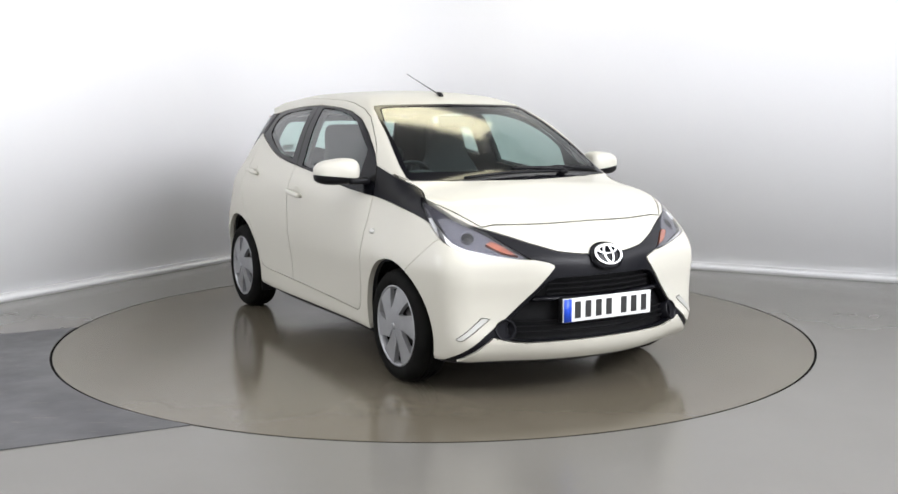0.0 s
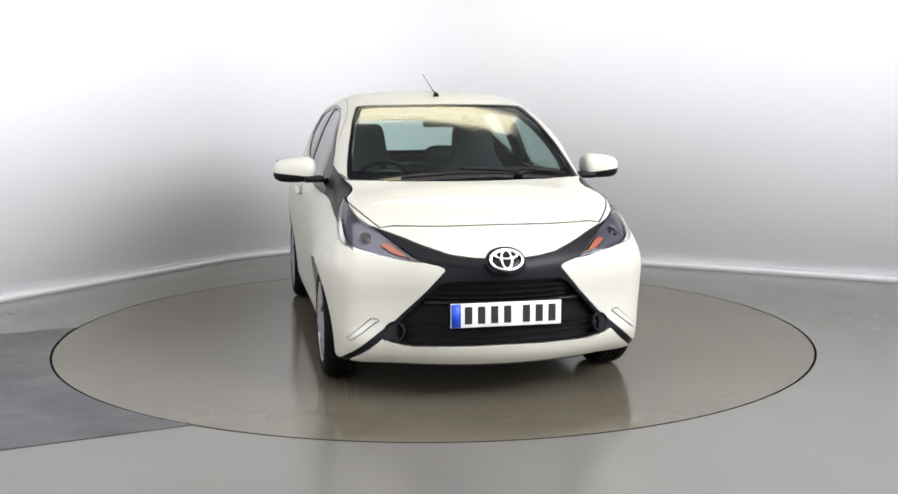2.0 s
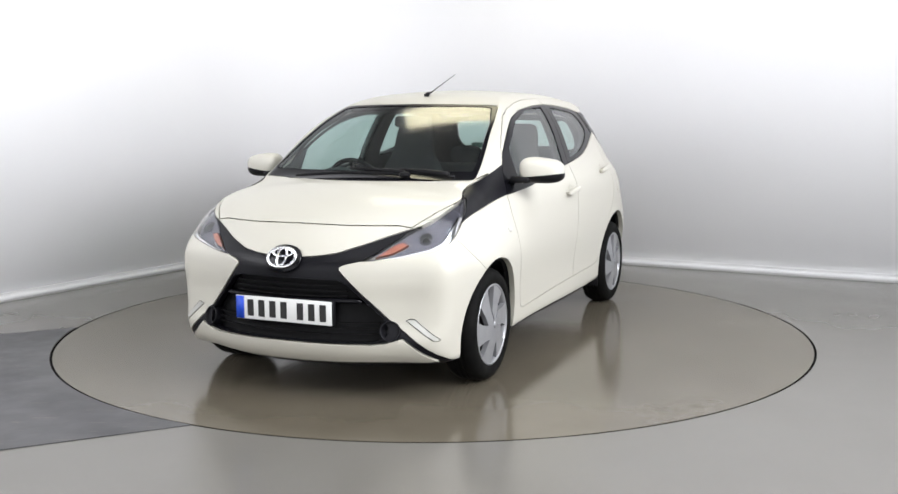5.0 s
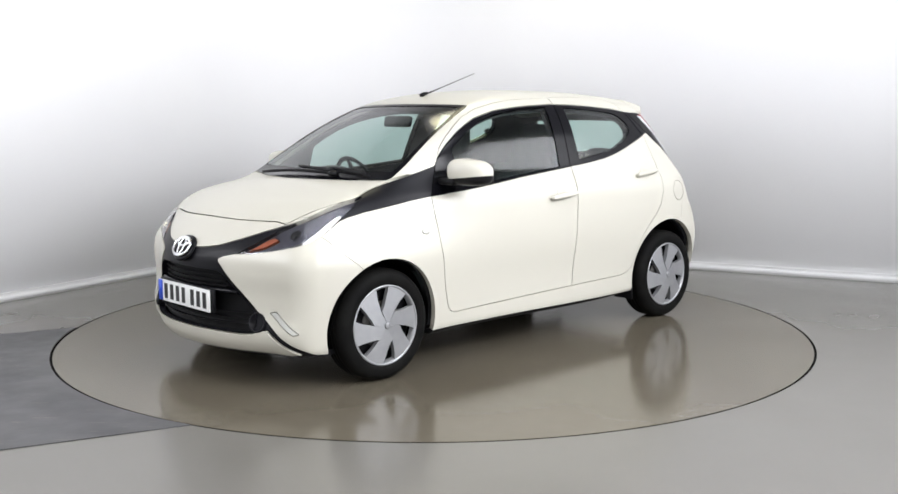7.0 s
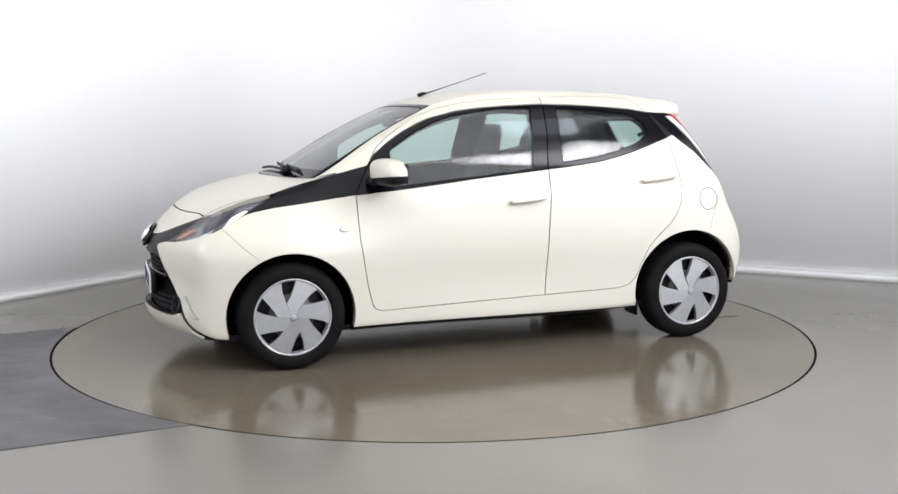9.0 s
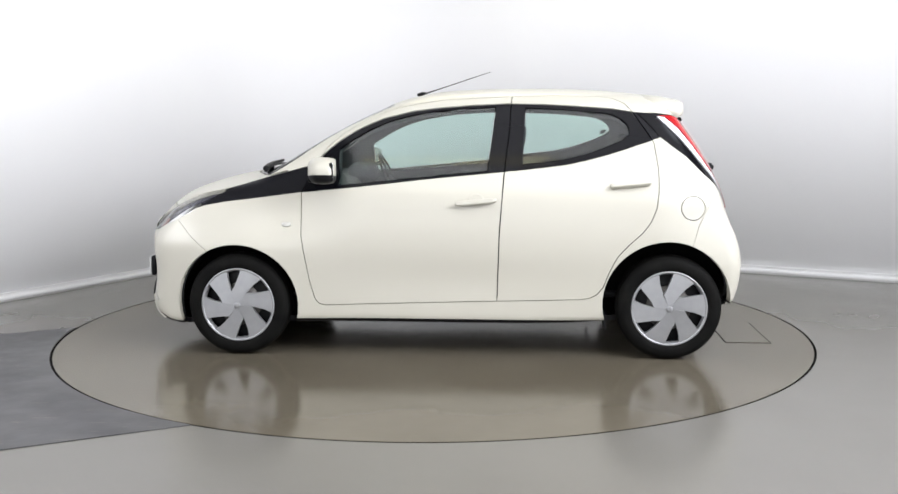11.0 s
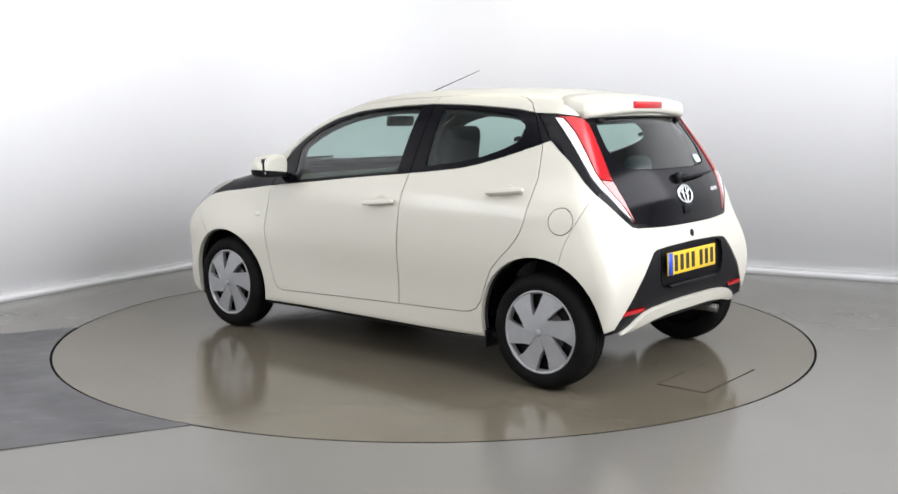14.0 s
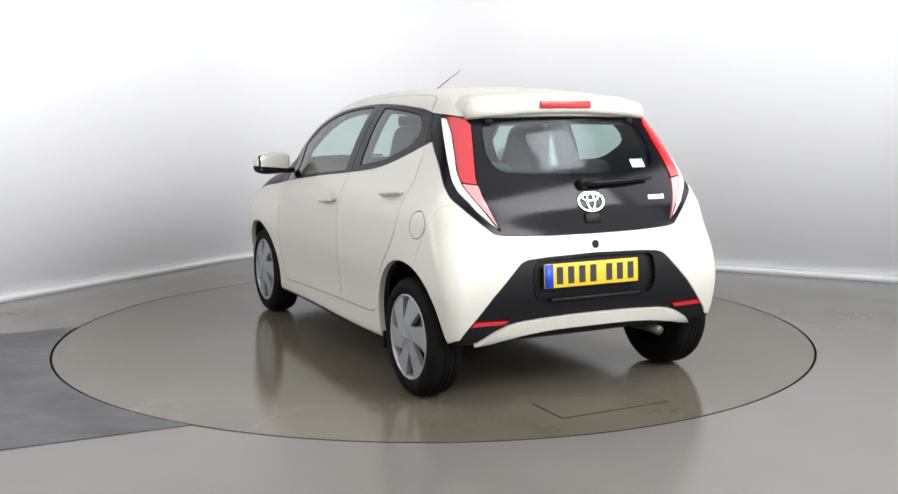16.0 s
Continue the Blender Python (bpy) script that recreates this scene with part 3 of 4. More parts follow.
TAILLAMP = [(-0.535, 1.288), (-0.57, 1.295), (-0.655, 1.292), (-0.72, 1.28), (-0.76, 1.253), (-0.785, 1.2), (-0.812, 1.137), (-0.86, 1.011), (-0.90, 0.955), (-0.943, 0.905), (-1.035, 0.785), (-0.976, 0.816), (-0.90, 0.865), (-0.829, 0.918), (-0.765, 0.96), (-0.713, 1.012), (-0.665, 1.087), (-0.619, 1.162), (-0.57, 1.235)]
TAIL_WHITE = [(-0.52, 1.292), (-0.59, 1.285), (-0.65, 1.22), (-0.70, 1.13), (-0.745, 1.04), (-0.785, 0.99), (-0.84, 0.945), (-0.93, 0.875), (-1.04, 0.775), (-0.966, 0.806), (-0.89, 0.855), (-0.82, 0.906), (-0.755, 0.95), (-0.703, 1.004), (-0.655, 1.08), (-0.609, 1.155), (-0.56, 1.23)]
TAIL_PALE = [(-0.745, 1.0), (-0.90, 0.985), (-1.06, 0.77), (-1.02, 0.795), (-0.93, 0.875), (-0.84, 0.945)]
REAR_GLASS = eased([(-0.1, 1.286), (0.0, 1.286), (0.38, 1.279), (0.425, 1.268), (0.452, 1.2), (0.462, 1.13), (0.447, 1.08), (0.40, 1.045), (0.25, 1.033), (0.0, 1.030), (-0.1, 1.030)], (0, 1, 9, 10), 2)
BLACK_REAR = [(-0.1, 0.668), (0.0, 0.668), (0.25, 0.662), (0.36, 0.654), (0.395, 0.642), (0.425, 0.615), (0.545, 0.495), (0.672, 0.345), (0.715, 0.27), (0.72, 0.1), (-0.1, 0.1)]
PLATE_POCKET = eased([(-0.1, 0.652), (0.0, 0.652), (0.29, 0.645), (0.325, 0.63), (0.335, 0.52), (0.305, 0.468), (0.2, 0.46), (-0.1, 0.458)], (0, 1, 7), 2)
LIP = [(-0.1, 0.386), (0.0, 0.386), (0.2, 0.383), (0.38, 0.374), (0.46, 0.36), (0.53, 0.33), (0.61, 0.277), (0.53, 0.285), (0.44, 0.302), (0.3, 0.317), (0.15, 0.324), (-0.1, 0.326)]
REFLECTOR = [(0.652, 0.366), (0.628, 0.392), (0.455, 0.386), (0.478, 0.364)]

# ---------------------------------------------------------------- cutting the skin into panels
P_, Q_, N_ = shell(150, 26, 44)
skin = bmesh.new()
sv = [skin.verts.new(p) for p in P_]
for q in Q_:
    skin.faces.new([sv[i] for i in q])
skin.normal_update()
owner = skin.faces.layers.int.new("owner")
surface = skin.faces.layers.int.new("surface")


def inside(poly, u, v):
    hit, n = False, len(poly)
    for i in range(n):
        (x0, y0), (x1, y1) = poly[i], poly[i - 1]
        if (y0 > v) != (y1 > v) and u < (x1 - x0) * (v - y0) / (y1 - y0) + x0:
            hit = not hit
    return hit


def cut(view, poly, where, layer=None, value=0, only=None):
    """Cuts the skin along an outline; faces inside it get the value. where: which part of the body may be cut."""
    axes, way = VIEW[view]
    a0, a1, wv = Vector(axes[0]), Vector(axes[1]), Vector(way)
    us, vs_ = [p[0] for p in poly], [p[1] for p in poly]
    lo_u, hi_u, lo_v, hi_v = min(us) - 0.01, max(us) + 0.01, min(vs_) - 0.01, max(vs_) + 0.01

    def bounds(f):
        u = [a0.dot(v.co) for v in f.verts]
        v = [a1.dot(w.co) for w in f.verts]
        return min(u), max(u), min(v), max(v)
    near = {}
    for f in skin.faces:
        c = f.calc_center_median()
        if f.normal.dot(wv) > 0.02 and where(c):
            b = bounds(f)
            if b[1] > lo_u and b[0] < hi_u and b[3] > lo_v and b[2] < hi_v:
                near[f] = b
    for p, q in zip(poly, poly[1:] + poly[:1]):
        l_u, h_u, l_v, h_v = min(p[0], q[0]) - 1e-4, max(p[0], q[0]) + 1e-4, min(p[1], q[1]) - 1e-4, max(p[1], q[1]) + 1e-4
        faces = [f for f, b in near.items() if b[1] > l_u and b[0] < h_u and b[3] > l_v and b[2] < h_v]
        if not faces:
            continue
        d = a0 * (q[0] - p[0]) + a1 * (q[1] - p[1])
        co = a0 * (p[0] / a0.length_squared) + a1 * p[1]
        # the plane holds the outline's edge and the way of looking
        e = a0 * ((q[0] - p[0]) / a0.length_squared) + a1 * (q[1] - p[1])
        no = e.cross(wv).normalized()
        geom = set(faces)
        for f in faces:
            geom.update(f.edges), geom.update(f.verts)
        r = bmesh.ops.bisect_plane(skin, geom=list(geom), dist=2e-5, plane_co=co, plane_no=no)
        for f in faces:
            near.pop(f, None)
        for g in r["geom"]:
            if isinstance(g, bmesh.types.BMFace) and g.is_valid:
                near[g] = bounds(g)
        for f in faces:
            if f.is_valid:
                near[f] = bounds(f)
    if layer is None:
        return
    for f in near:
        if f.is_valid:
            c = f.calc_center_median()
            if (only is None or f[surface] in only) and where(c) and inside(poly, a0.dot(c), a1.dot(c)):
                f[layer] = value


PAINT, BLACK, GLASS, SCREEN, BACKLIGHT, UNDER, GRILL, HEAD, CHROME, AMBER, RUN, TWHITE, TRED, TPALE, POCKET, LIPS, REFL, GONE, CHINS, GATE, SURROUND = range(21)
for f in skin.faces:
    if f.normal.z < -0.55 and f.calc_center_median().z < 0.4:
        f[surface] = UNDER
every = lambda c: True
cabin = lambda c: c.z > 0.24
cut("side", ARCH_F, lambda c: c.y > 0.45, surface, GONE)
cut("side", ARCH_R, lambda c: c.y > 0.45, surface, GONE)
for f in skin.faces:      # the arches open the flanks only
    if f[surface] == GONE and f.normal.y < 0.35 and f.normal.z > -0.6 and abs(f.calc_center_median().x) > 1.36:
        f[surface] = PAINT
body_only = (PAINT, UNDER)
cut("side", DOOR_F, cabin, owner, 1, body_only)
cut("side", DOOR_R, cabin, owner, 2, body_only)
cut("front", BONNET, lambda c: c.x > 0.9, owner, 3, body_only)
cut("side", FENDER_BUMPER, lambda c: c.x > 1.2, owner, 4, body_only)
cut("side", REAR_BUMPER, lambda c: c.x < -1.2, owner, 5, body_only)
for f in skin.faces:
    c = f.calc_center_median()
    if f[owner] == 0 and c.x > 1.52 and c.z < 0.82:
        f[owner] = 4
    if f[owner] == 0 and c.x < -1.45 and c.z < 0.9:
        f[owner] = 5
cut("side", FUEL, lambda c: c.x < -1.1 and c.y > 0.4, owner, 6, body_only)
cut("side", BLACK_SIDE, lambda c: c.y > 0.3 and c.x < 1.55, surface, BLACK, body_only)
cut("aft", REAR_BLACK, lambda c: c.x < -0.95, surface, GATE, (PAINT, BLACK))
cut("front", BLACK_FRONT, lambda c: c.x > 1.25, surface, BLACK, body_only)
cut("front", CHIN, lambda c: c.x > 1.3, surface, CHINS, (BLACK, UNDER))
cut("front", GRILLE, lambda c: c.x > 1.5, surface, GRILL, (BLACK,))
cut("front", RUNLIGHT, lambda c: c.x > 1.3, surface, RUN, (PAINT, BLACK))
cut("fore", HEADLIGHT, lambda c: c.x > 1.05 and c.y > 0.2, surface, HEAD, (PAINT, BLACK))
cut("fore", HEAD_CHROME, lambda c: c.x > 1.05 and c.y > 0.2, surface, CHROME, (HEAD,))
cut("fore", HEAD_AMBER, lambda c: c.x > 1.05 and c.y > 0.2, surface, AMBER, (HEAD,))
cut("side", GLASS_F, lambda c: c.y > 0.3, surface, GLASS, (BLACK,))
cut("side", GLASS_R, lambda c: c.y > 0.3, surface, GLASS, (BLACK,))
cut("front", WINDSCREEN, lambda c: 0.15 < c.x < 1.3, surface, SURROUND, (PAINT,))
cut("front", SCREEN_CLEAR, lambda c: 0.15 < c.x < 1.3, surface, SCREEN, (SURROUND,))
cut("aft", TAILLAMP, lambda c: c.x < -0.95, surface, TRED, (GATE, BLACK))
cut("aft", TAIL_WHITE, lambda c: c.x < -0.95, surface, TWHITE, (TRED,))
cut("aft", TAIL_PALE, lambda c: c.x < -0.95, surface, TPALE, (TRED,))
cut("rear", REAR_GLASS, lambda c: c.x < -1.1, surface, BACKLIGHT, (GATE,))
cut("rear", BLACK_REAR, lambda c: c.x < -1.3, surface, BLACK, body_only)
cut("rear", PLATE_POCKET, lambda c: c.x < -1.3, surface, POCKET, (BLACK,))
cut("rear", LIP, lambda c: c.x < -1.3, surface, LIPS, (BLACK, UNDER))
cut("rear", REFLECTOR, lambda c: c.x < -1.3, surface, REFL, (BLACK,))
for f in skin.faces:
    if f[surface] == BLACK and f[owner] in (3, 6):
        f[owner] = 0
    if f[surface] in (SCREEN, SURROUND, HEAD, CHROME, AMBER, TRED, TWHITE, TPALE, BACKLIGHT, GATE, UNDER):
        f[owner] = 0

PANELS = {}
for f in skin.faces:
    if f[surface] != GONE:
        PANELS.setdefault((f[owner], f[surface]), []).append(f)


def panel_data(faces, push, gap, depth):
    """Points, faces and corner normals of one panel with a turned-in edge."""
    ids, co = {}, []
    polys = []
    for f in faces:
        row = []
        for v in f.verts:
            if v not in ids:
                ids[v] = len(co)
                co.append(v.co[:])
            row.append(ids[v])
        polys.append(row)
    co = np.array(co)
    nor = normal_of(co)
    ends = {}
    for row in polys:
        for a, b in zip(row, row[1:] + row[:1]):
            ends[(a, b)] = ends.get((a, b), 0) + 1
    rim = [(a, b) for (a, b) in ends if (b, a) not in ends and not (abs(co[a, 1]) < 1e-5 and abs(co[b, 1]) < 1e-5)]
    inw = np.zeros_like(co)
    for a, b in rim:
        d = co[b] - co[a]
        n = np.cross(nor[a] + nor[b], d)
        n = n / (np.linalg.norm(n) + 1e-12)
        inw[a] += n
        inw[b] += n
    le = np.linalg.norm(inw, axis=1)
    inw[le > 0] /= le[le > 0][:, None]
    mid = np.abs(co[:, 1]) < 1e-5
    inw[mid, 1] = 0
    co2 = co + nor * push + inw * gap
    corner = [nor[i] for row in polys for i in row]
    pts = [tuple(c) for c in co2]
    if depth and rim:
        low = {}
        for a, b in rim:
            for i in (a, b):
                if i not in low:
                    low[i] = len(pts)
                    pts.append(tuple(co2[i] - nor[i] * depth))
        for a, b in rim:
            polys.append([b, a, low[a], low[b]])
            n = -(inw[a] + inw[b])
            n = n / (np.linalg.norm(n) + 1e-9)
            corner += [n, n, n, n]
    return np.array(pts), polys, np.array(corner)


def panel_mesh(name, data, mat, mode):
    """mode: 1 the left side, -1 the right side, 0 both halves in one mesh."""
    pts, polys, corner = data
    P, F, C = [], [], []
    if mode >= 0:
        P += [tuple(p + SHIFT) for p in pts]
        F += polys
        C += [tuple(c) for c in corner]
    if mode <= 0:
        o = len(P)
        flip = np.array([1, -1, 1])
        P += [tuple(p * flip + SHIFT) for p in pts]
        k = 0
        for row in polys:
            F.append([o + i for i in row[::-1]])
            C += [tuple(c * flip) for c in corner[k:k + len(row)][::-1]]
            k += len(row)
    me = bpy.data.meshes.new(name)
    me.from_pydata(P, [], F)
    me.materials.append(mat)
    me.polygons.foreach_set("use_smooth", [True] * len(me.polygons))
    me.normals_split_custom_set(C)
    me.update()
    return me


def panel(name, key, mat, parent, mode, label="", push=0.0, gap=0.0032, depth=0.028):
    faces = [f for k in ([key] if isinstance(key, tuple) else key) for f in PANELS.get(k, [])]
    if not faces:
        return None
    ob = new(name, panel_mesh(name, panel_data(faces, push, gap, depth), mat, mode))
    ob.parent = parent
    return tagged(ob, label)


def joined_runs(faces):
    """The faces in groups that hang together."""
    left, runs = set(faces), []
    while left:
        todo = [left.pop()]
        run = []
        while todo:
            f = todo.pop()
            run.append(f)
            for e in f.edges:
                for g in e.link_faces:
                    if g in left:
                        left.discard(g)
                        todo.append(g)
        runs.append(run)
    return sorted(runs, key=lambda r: -len(r))


def panel_pieces(name, key, mat, parent, mode, label=""):
    for run in joined_runs(PANELS.get(key, [])):
        if sum(f.calc_area() for f in run) > 2e-4:
            ob = new(name, panel_mesh(name, panel_data(run, 0.0, 0.0026, 0.016), mat, mode))
            ob.parent = parent
            tagged(ob, label)


shell_ob = panel("body", [(0, PAINT)], M_PAINT, car, 0, "white painted roof, pillars and wings", gap=0.0013)
panel("underbody", [(k, UNDER) for k in range(7)], M_SATIN, car, 0, "black underbody")
panel("screen_surround", [(0, SURROUND)], M_BLACK, car, 0, "black windscreen surround")
for s in (1, -1):
    panel_pieces("side_trim", (0, BLACK), M_TRIM, car, s, "gloss black side trim")
bonnet = panel("bonnet", (3, PAINT), M_PAINT, car, 0, gap=0.007, depth=0.035)
f_bumper = panel("front_bumper", (4, PAINT), M_PAINT, car, 0, gap=0.0008)
panel("front_mask", (4, BLACK), M_TRIM, f_bumper, 0, "black cross-shaped front mask", push=-0.004)
panel("chin", [(k, CHINS) for k in range(7)], M_PAINT, f_bumper, 0, push=0.004, depth=0.04)
panel("grille_back", [(k, GRILL) for k in range(7)], M_MESH, f_bumper, 0, "black lower grille", push=-0.045, gap=-0.006, depth=-0.045)
r_bumper = panel("rear_bumper", (5, PAINT), M_PAINT, car, 0, gap=0.0008)
panel("rear_insert", [(k, BLACK) for k in (5,)], M_SATIN, r_bumper, 0, "black lower bumper insert", push=-0.004)
panel("plate_pocket", [(k, POCKET) for k in range(7)], M_SATIN, r_bumper, 0, push=-0.022, gap=-0.004, depth=-0.022)
panel("rear_lip", [(k, LIPS) for k in range(7)], M_PAINT, r_bumper, 0, push=0.014, depth=0.035)
for s in (1, -1):
    panel("rear_reflector", [(k, REFL) for k in range(7)], M_RED, r_bumper, s, "red reflector", push=0.003)
    panel("running_light", [(k, RUN) for k in range(7)], M_REFL, f_bumper, s, "frosted daytime light strip", push=0.003)
    fd = panel("front_door", (1, PAINT), M_PAINT, car, s)
    panel("window_frame", (1, BLACK), M_BLACK, fd, s, push=-0.002)
    panel("window", (1, GLASS), M_GLASS, fd, s, push=-0.006, depth=0.004)
    rd = panel("rear_door", (2, PAINT), M_PAINT, car, s)
    panel("window_frame", (2, BLACK), M_BLACK, rd, s, push=-0.002)
    panel("window", (2, GLASS), M_GLASS, rd, s, push=-0.006, depth=0.004)
    panel("quarter_window", (0, GLASS), M_GLASS, car, s, push=-0.006, depth=0.004)
    if s > 0:
        panel("fuel_flap", (6, PAINT), M_PAINT, car, s)
    else:
        panel("quarter_patch", (6, PAINT), M_PAINT, car, s, gap=-0.001)
    hl = panel("headlight", [(0, HEAD), (0, CHROME), (0, AMBER)], M_LENS, car, s, "clear headlight cover", gap=0.004)
    panel("lamp_bowl", (0, HEAD), M_LAMPDARK, hl, s, "dark lamp bowl", push=-0.02, depth=0.0)
    panel("chrome_strip", (0, CHROME), M_CHROME, hl, s, "chrome strip", push=-0.008)
    panel("indicator", (0, AMBER), M_AMBER, hl, s, "amber indicator", push=-0.010)
    tl = panel("tail_lamp", (0, TRED), M_RED, car, s, "red tail lamp", push=0.006, depth=0.03)
    panel("white_strip", (0, TWHITE), M_WHITEL, tl, s, "white lamp strip", push=0.004, depth=0.03)
    panel("reversing_light", (0, TPALE), M_REDPALE, tl, s, "pale reversing light", push=0.005, depth=0.03)
panel("windscreen", (0, SCREEN), M_GLASS, car, 0, push=-0.003, depth=0.004)
tailgate = panel("tailgate", (0, GATE), M_BLACK, car, 0, "gloss black tailgate")
panel("rear_window", (0, BACKLIGHT), M_GLASS, tailgate, 0, push=-0.004, depth=0.004)
# the lining behind every closed panel
shut = [k for k in PANELS if k[1] not in (GLASS, SCREEN, BACKLIGHT, UNDER)]
panel("cabin_lining", shut, M_LINING, car, 0, "dark cabin lining", push=-0.05, gap=0.0, depth=0.0)
skin.free()

# ---------------------------------------------------------------- places on the skin


def root(p, way, reach=0.5):
    """Meets the skin from a place outside, along way."""
    p, way = np.array(p, float), np.array(way, float)
    way = way / np.linalg.norm(way)
    k = np.linspace(0, reach * 2, 900)
    q = p + k[:, None] * way
    i = int(np.argmax(body(*q.T) < 0))
    q = q[i]
    return q, normal_of(np.array([q]))[0]


def seat_at(p, way, up=(0, 0, 1), lift=0.0):
    """A pose on the skin: z outwards, y as near to up as can be."""
    q, n = root(p, way)
    z = Vector(n)
    x = Vector(up).cross(z).normalized()
    y = z.cross(x)
    m = Matrix((x, y, z)).transposed().to_4x4()
    m.translation = Vector(q + SHIFT) + z * lift
    return m


def box(bm, sx, sy, sz, m=None, bevel=0.0, seg=2):
    tmp = bmesh.new()
    bmesh.ops.create_cube(tmp, size=1.0)
    bmesh.ops.transform(tmp, matrix=Matrix.Diagonal((sx, sy, sz, 1)), verts=tmp.verts)
    if bevel:
        bmesh.ops.bevel(tmp, geom=list(tmp.edges), offset=bevel, segments=seg, profile=0.5, affect="EDGES")
    if m is not None:
        bmesh.ops.transform(tmp, matrix=m, verts=tmp.verts)
    me = bpy.data.meshes.new("t")
    tmp.to_mesh(me)
    tmp.free()
    bm.from_mesh(me)
    bpy.data.meshes.remove(me)
    return bm


def placed(ob, m):
    ob.matrix_basis = m
    return ob


def loft(rings, closed=True, caps=True):
    bm = bmesh.new()
    vs = [[bm.verts.new(p) for p in r] for r in rings]
    n = len(rings[0])
    for a, b in zip(vs, vs[1:]):
        for i in range(n if closed else n - 1):
            j = (i + 1) % n
            bm.faces.new((a[i], a[j], b[j], b[i]))
    if caps:
        bm.faces.new(vs[0][::-1]), bm.faces.new(vs[-1])
    bmesh.ops.recalc_face_normals(bm, faces=bm.faces)
    return bm


def tube(points, radii, steps=10):
    """A bent tube through points."""
    rings = []
    pts = [Vector(p) for p in points]
    for i, p in enumerate(pts):
        d = (pts[min(i + 1, len(pts) - 1)] - pts[max(i - 1, 0)]).normalized()
        u = d.cross(Vector((0, 0, 1)) if abs(d.z) < 0.9 else Vector((0, 1, 0))).normalized()
        v = d.cross(u)
        r = radii[i] if isinstance(radii, (list, tuple)) else radii
        rings.append([p + (u * math.cos(2 * math.pi * k / steps) + v * math.sin(2 * math.pi * k / steps)) * r for k in range(steps)])
    return loft(rings)


CAR = Matrix.Translation(SHIFT)

# ---------------------------------------------------------------- wheels
R_TYRE, R_CAP = 0.282, 0.2045


def wheel(x, side):
    w_ = new("wheel")
    w_.parent = car
    w_.matrix_basis = Matrix.Translation((OFF_X, OFF_Y, 0)) @ pose(x, side * 0.787, R_TYRE, 0, 0, 0 if side > 0 else 180)
    tyre = [(0.194, -0.012), (0.203, -0.003), (0.222, 0.004), (0.246, 0.004), (0.263, -0.004), (0.274, -0.016), (0.2805, -0.032), (R_TYRE, -0.05)]
    for g in (0.058, 0.083, 0.108):
        tyre += [(R_TYRE, -g), (R_TYRE - 0.006, -g - 0.002), (R_TYRE - 0.006, -g - 0.006), (R_TYRE, -g - 0.008)]
    tyre += [(0.2805, -0.135), (0.27, -0.158), (0.245, -0.168), (0.2, -0.155), (0.194, -0.155)]
    part("tyre", lathe(tyre, 64), M_RUBBER, w_, "black rubber tyre")
    part("rim", lathe([(0.194, -0.155), (0.194, -0.06), (0.178, -0.055), (0.06, -0.05), (0.0, -0.05)], 40), M_SATIN, w_, "dark steel rim")
    part("brake_disc", lathe([(0.12, -0.044), (0.12, -0.040), (0.05, -0.036), (0.0, -0.036)], 32), M_STEEL, w_)
    cap = part("wheel_trim", lathe([(0.199, -0.03), (0.2045, -0.008), (0.2035, -0.002), (0.199, 0.001), (0.194, -0.001), (0.188, -0.010), (0.184, -0.034)], 64), M_SILVER, w_, "silver six-blade wheel trim")
    # one blade, by angle and share of the radius: the swept edge stands proud of the next blade
    outline = [(0, 0.0), (51, 0.16), (54, 0.41), (51, 0.7), (47, 0.955), (56, 0.958), (66, 0.958), (76, 0.958), (84, 0.955), (90, 0.68), (99, 0.5), (113, 0.40), (113, 0.16)]
    for i in range(6):
        bm = bmesh.new()
        top, low = [], []
        for deg, r in outline:
            u, v = r * math.cos(math.radians(deg)), r * math.sin(math.radians(deg))
            up = 0.011 - 0.016 * r * math.cos(math.radians(deg - 66)) + 0.014 * r * math.sin(math.radians(deg - 66)) * (1 - 0.75 * r)
            top.append(bm.verts.new((-u * R_CAP, up, v * R_CAP)))
            low.append(bm.verts.new((-u * R_CAP * 0.99, up - 0.024, v * R_CAP * 0.99)))
        n_ = len(outline)
        bm.faces.new(top)
        for k in range(n_):
            j = (k + 1) % n_
            bm.faces.new((top[j], top[k], low[k], low[j]))
        bmesh.ops.recalc_face_normals(bm, faces=bm.faces)
        b_ = part("blade", bm, M_SILVER, cap, "", False)
        b_.matrix_basis = pose(0, 0, 0, 0, 60 * i, 0)
    part("cap_badge", lathe([(0.017, 0.004), (0.017, 0.0145), (0.014, 0.0165), (0.006, 0.017), (0.0, 0.017)], 24), M_SILVER, cap)
    return w_


for x in (1.175, -1.173):
    for s in (1, -1):
        wheel(x, s)

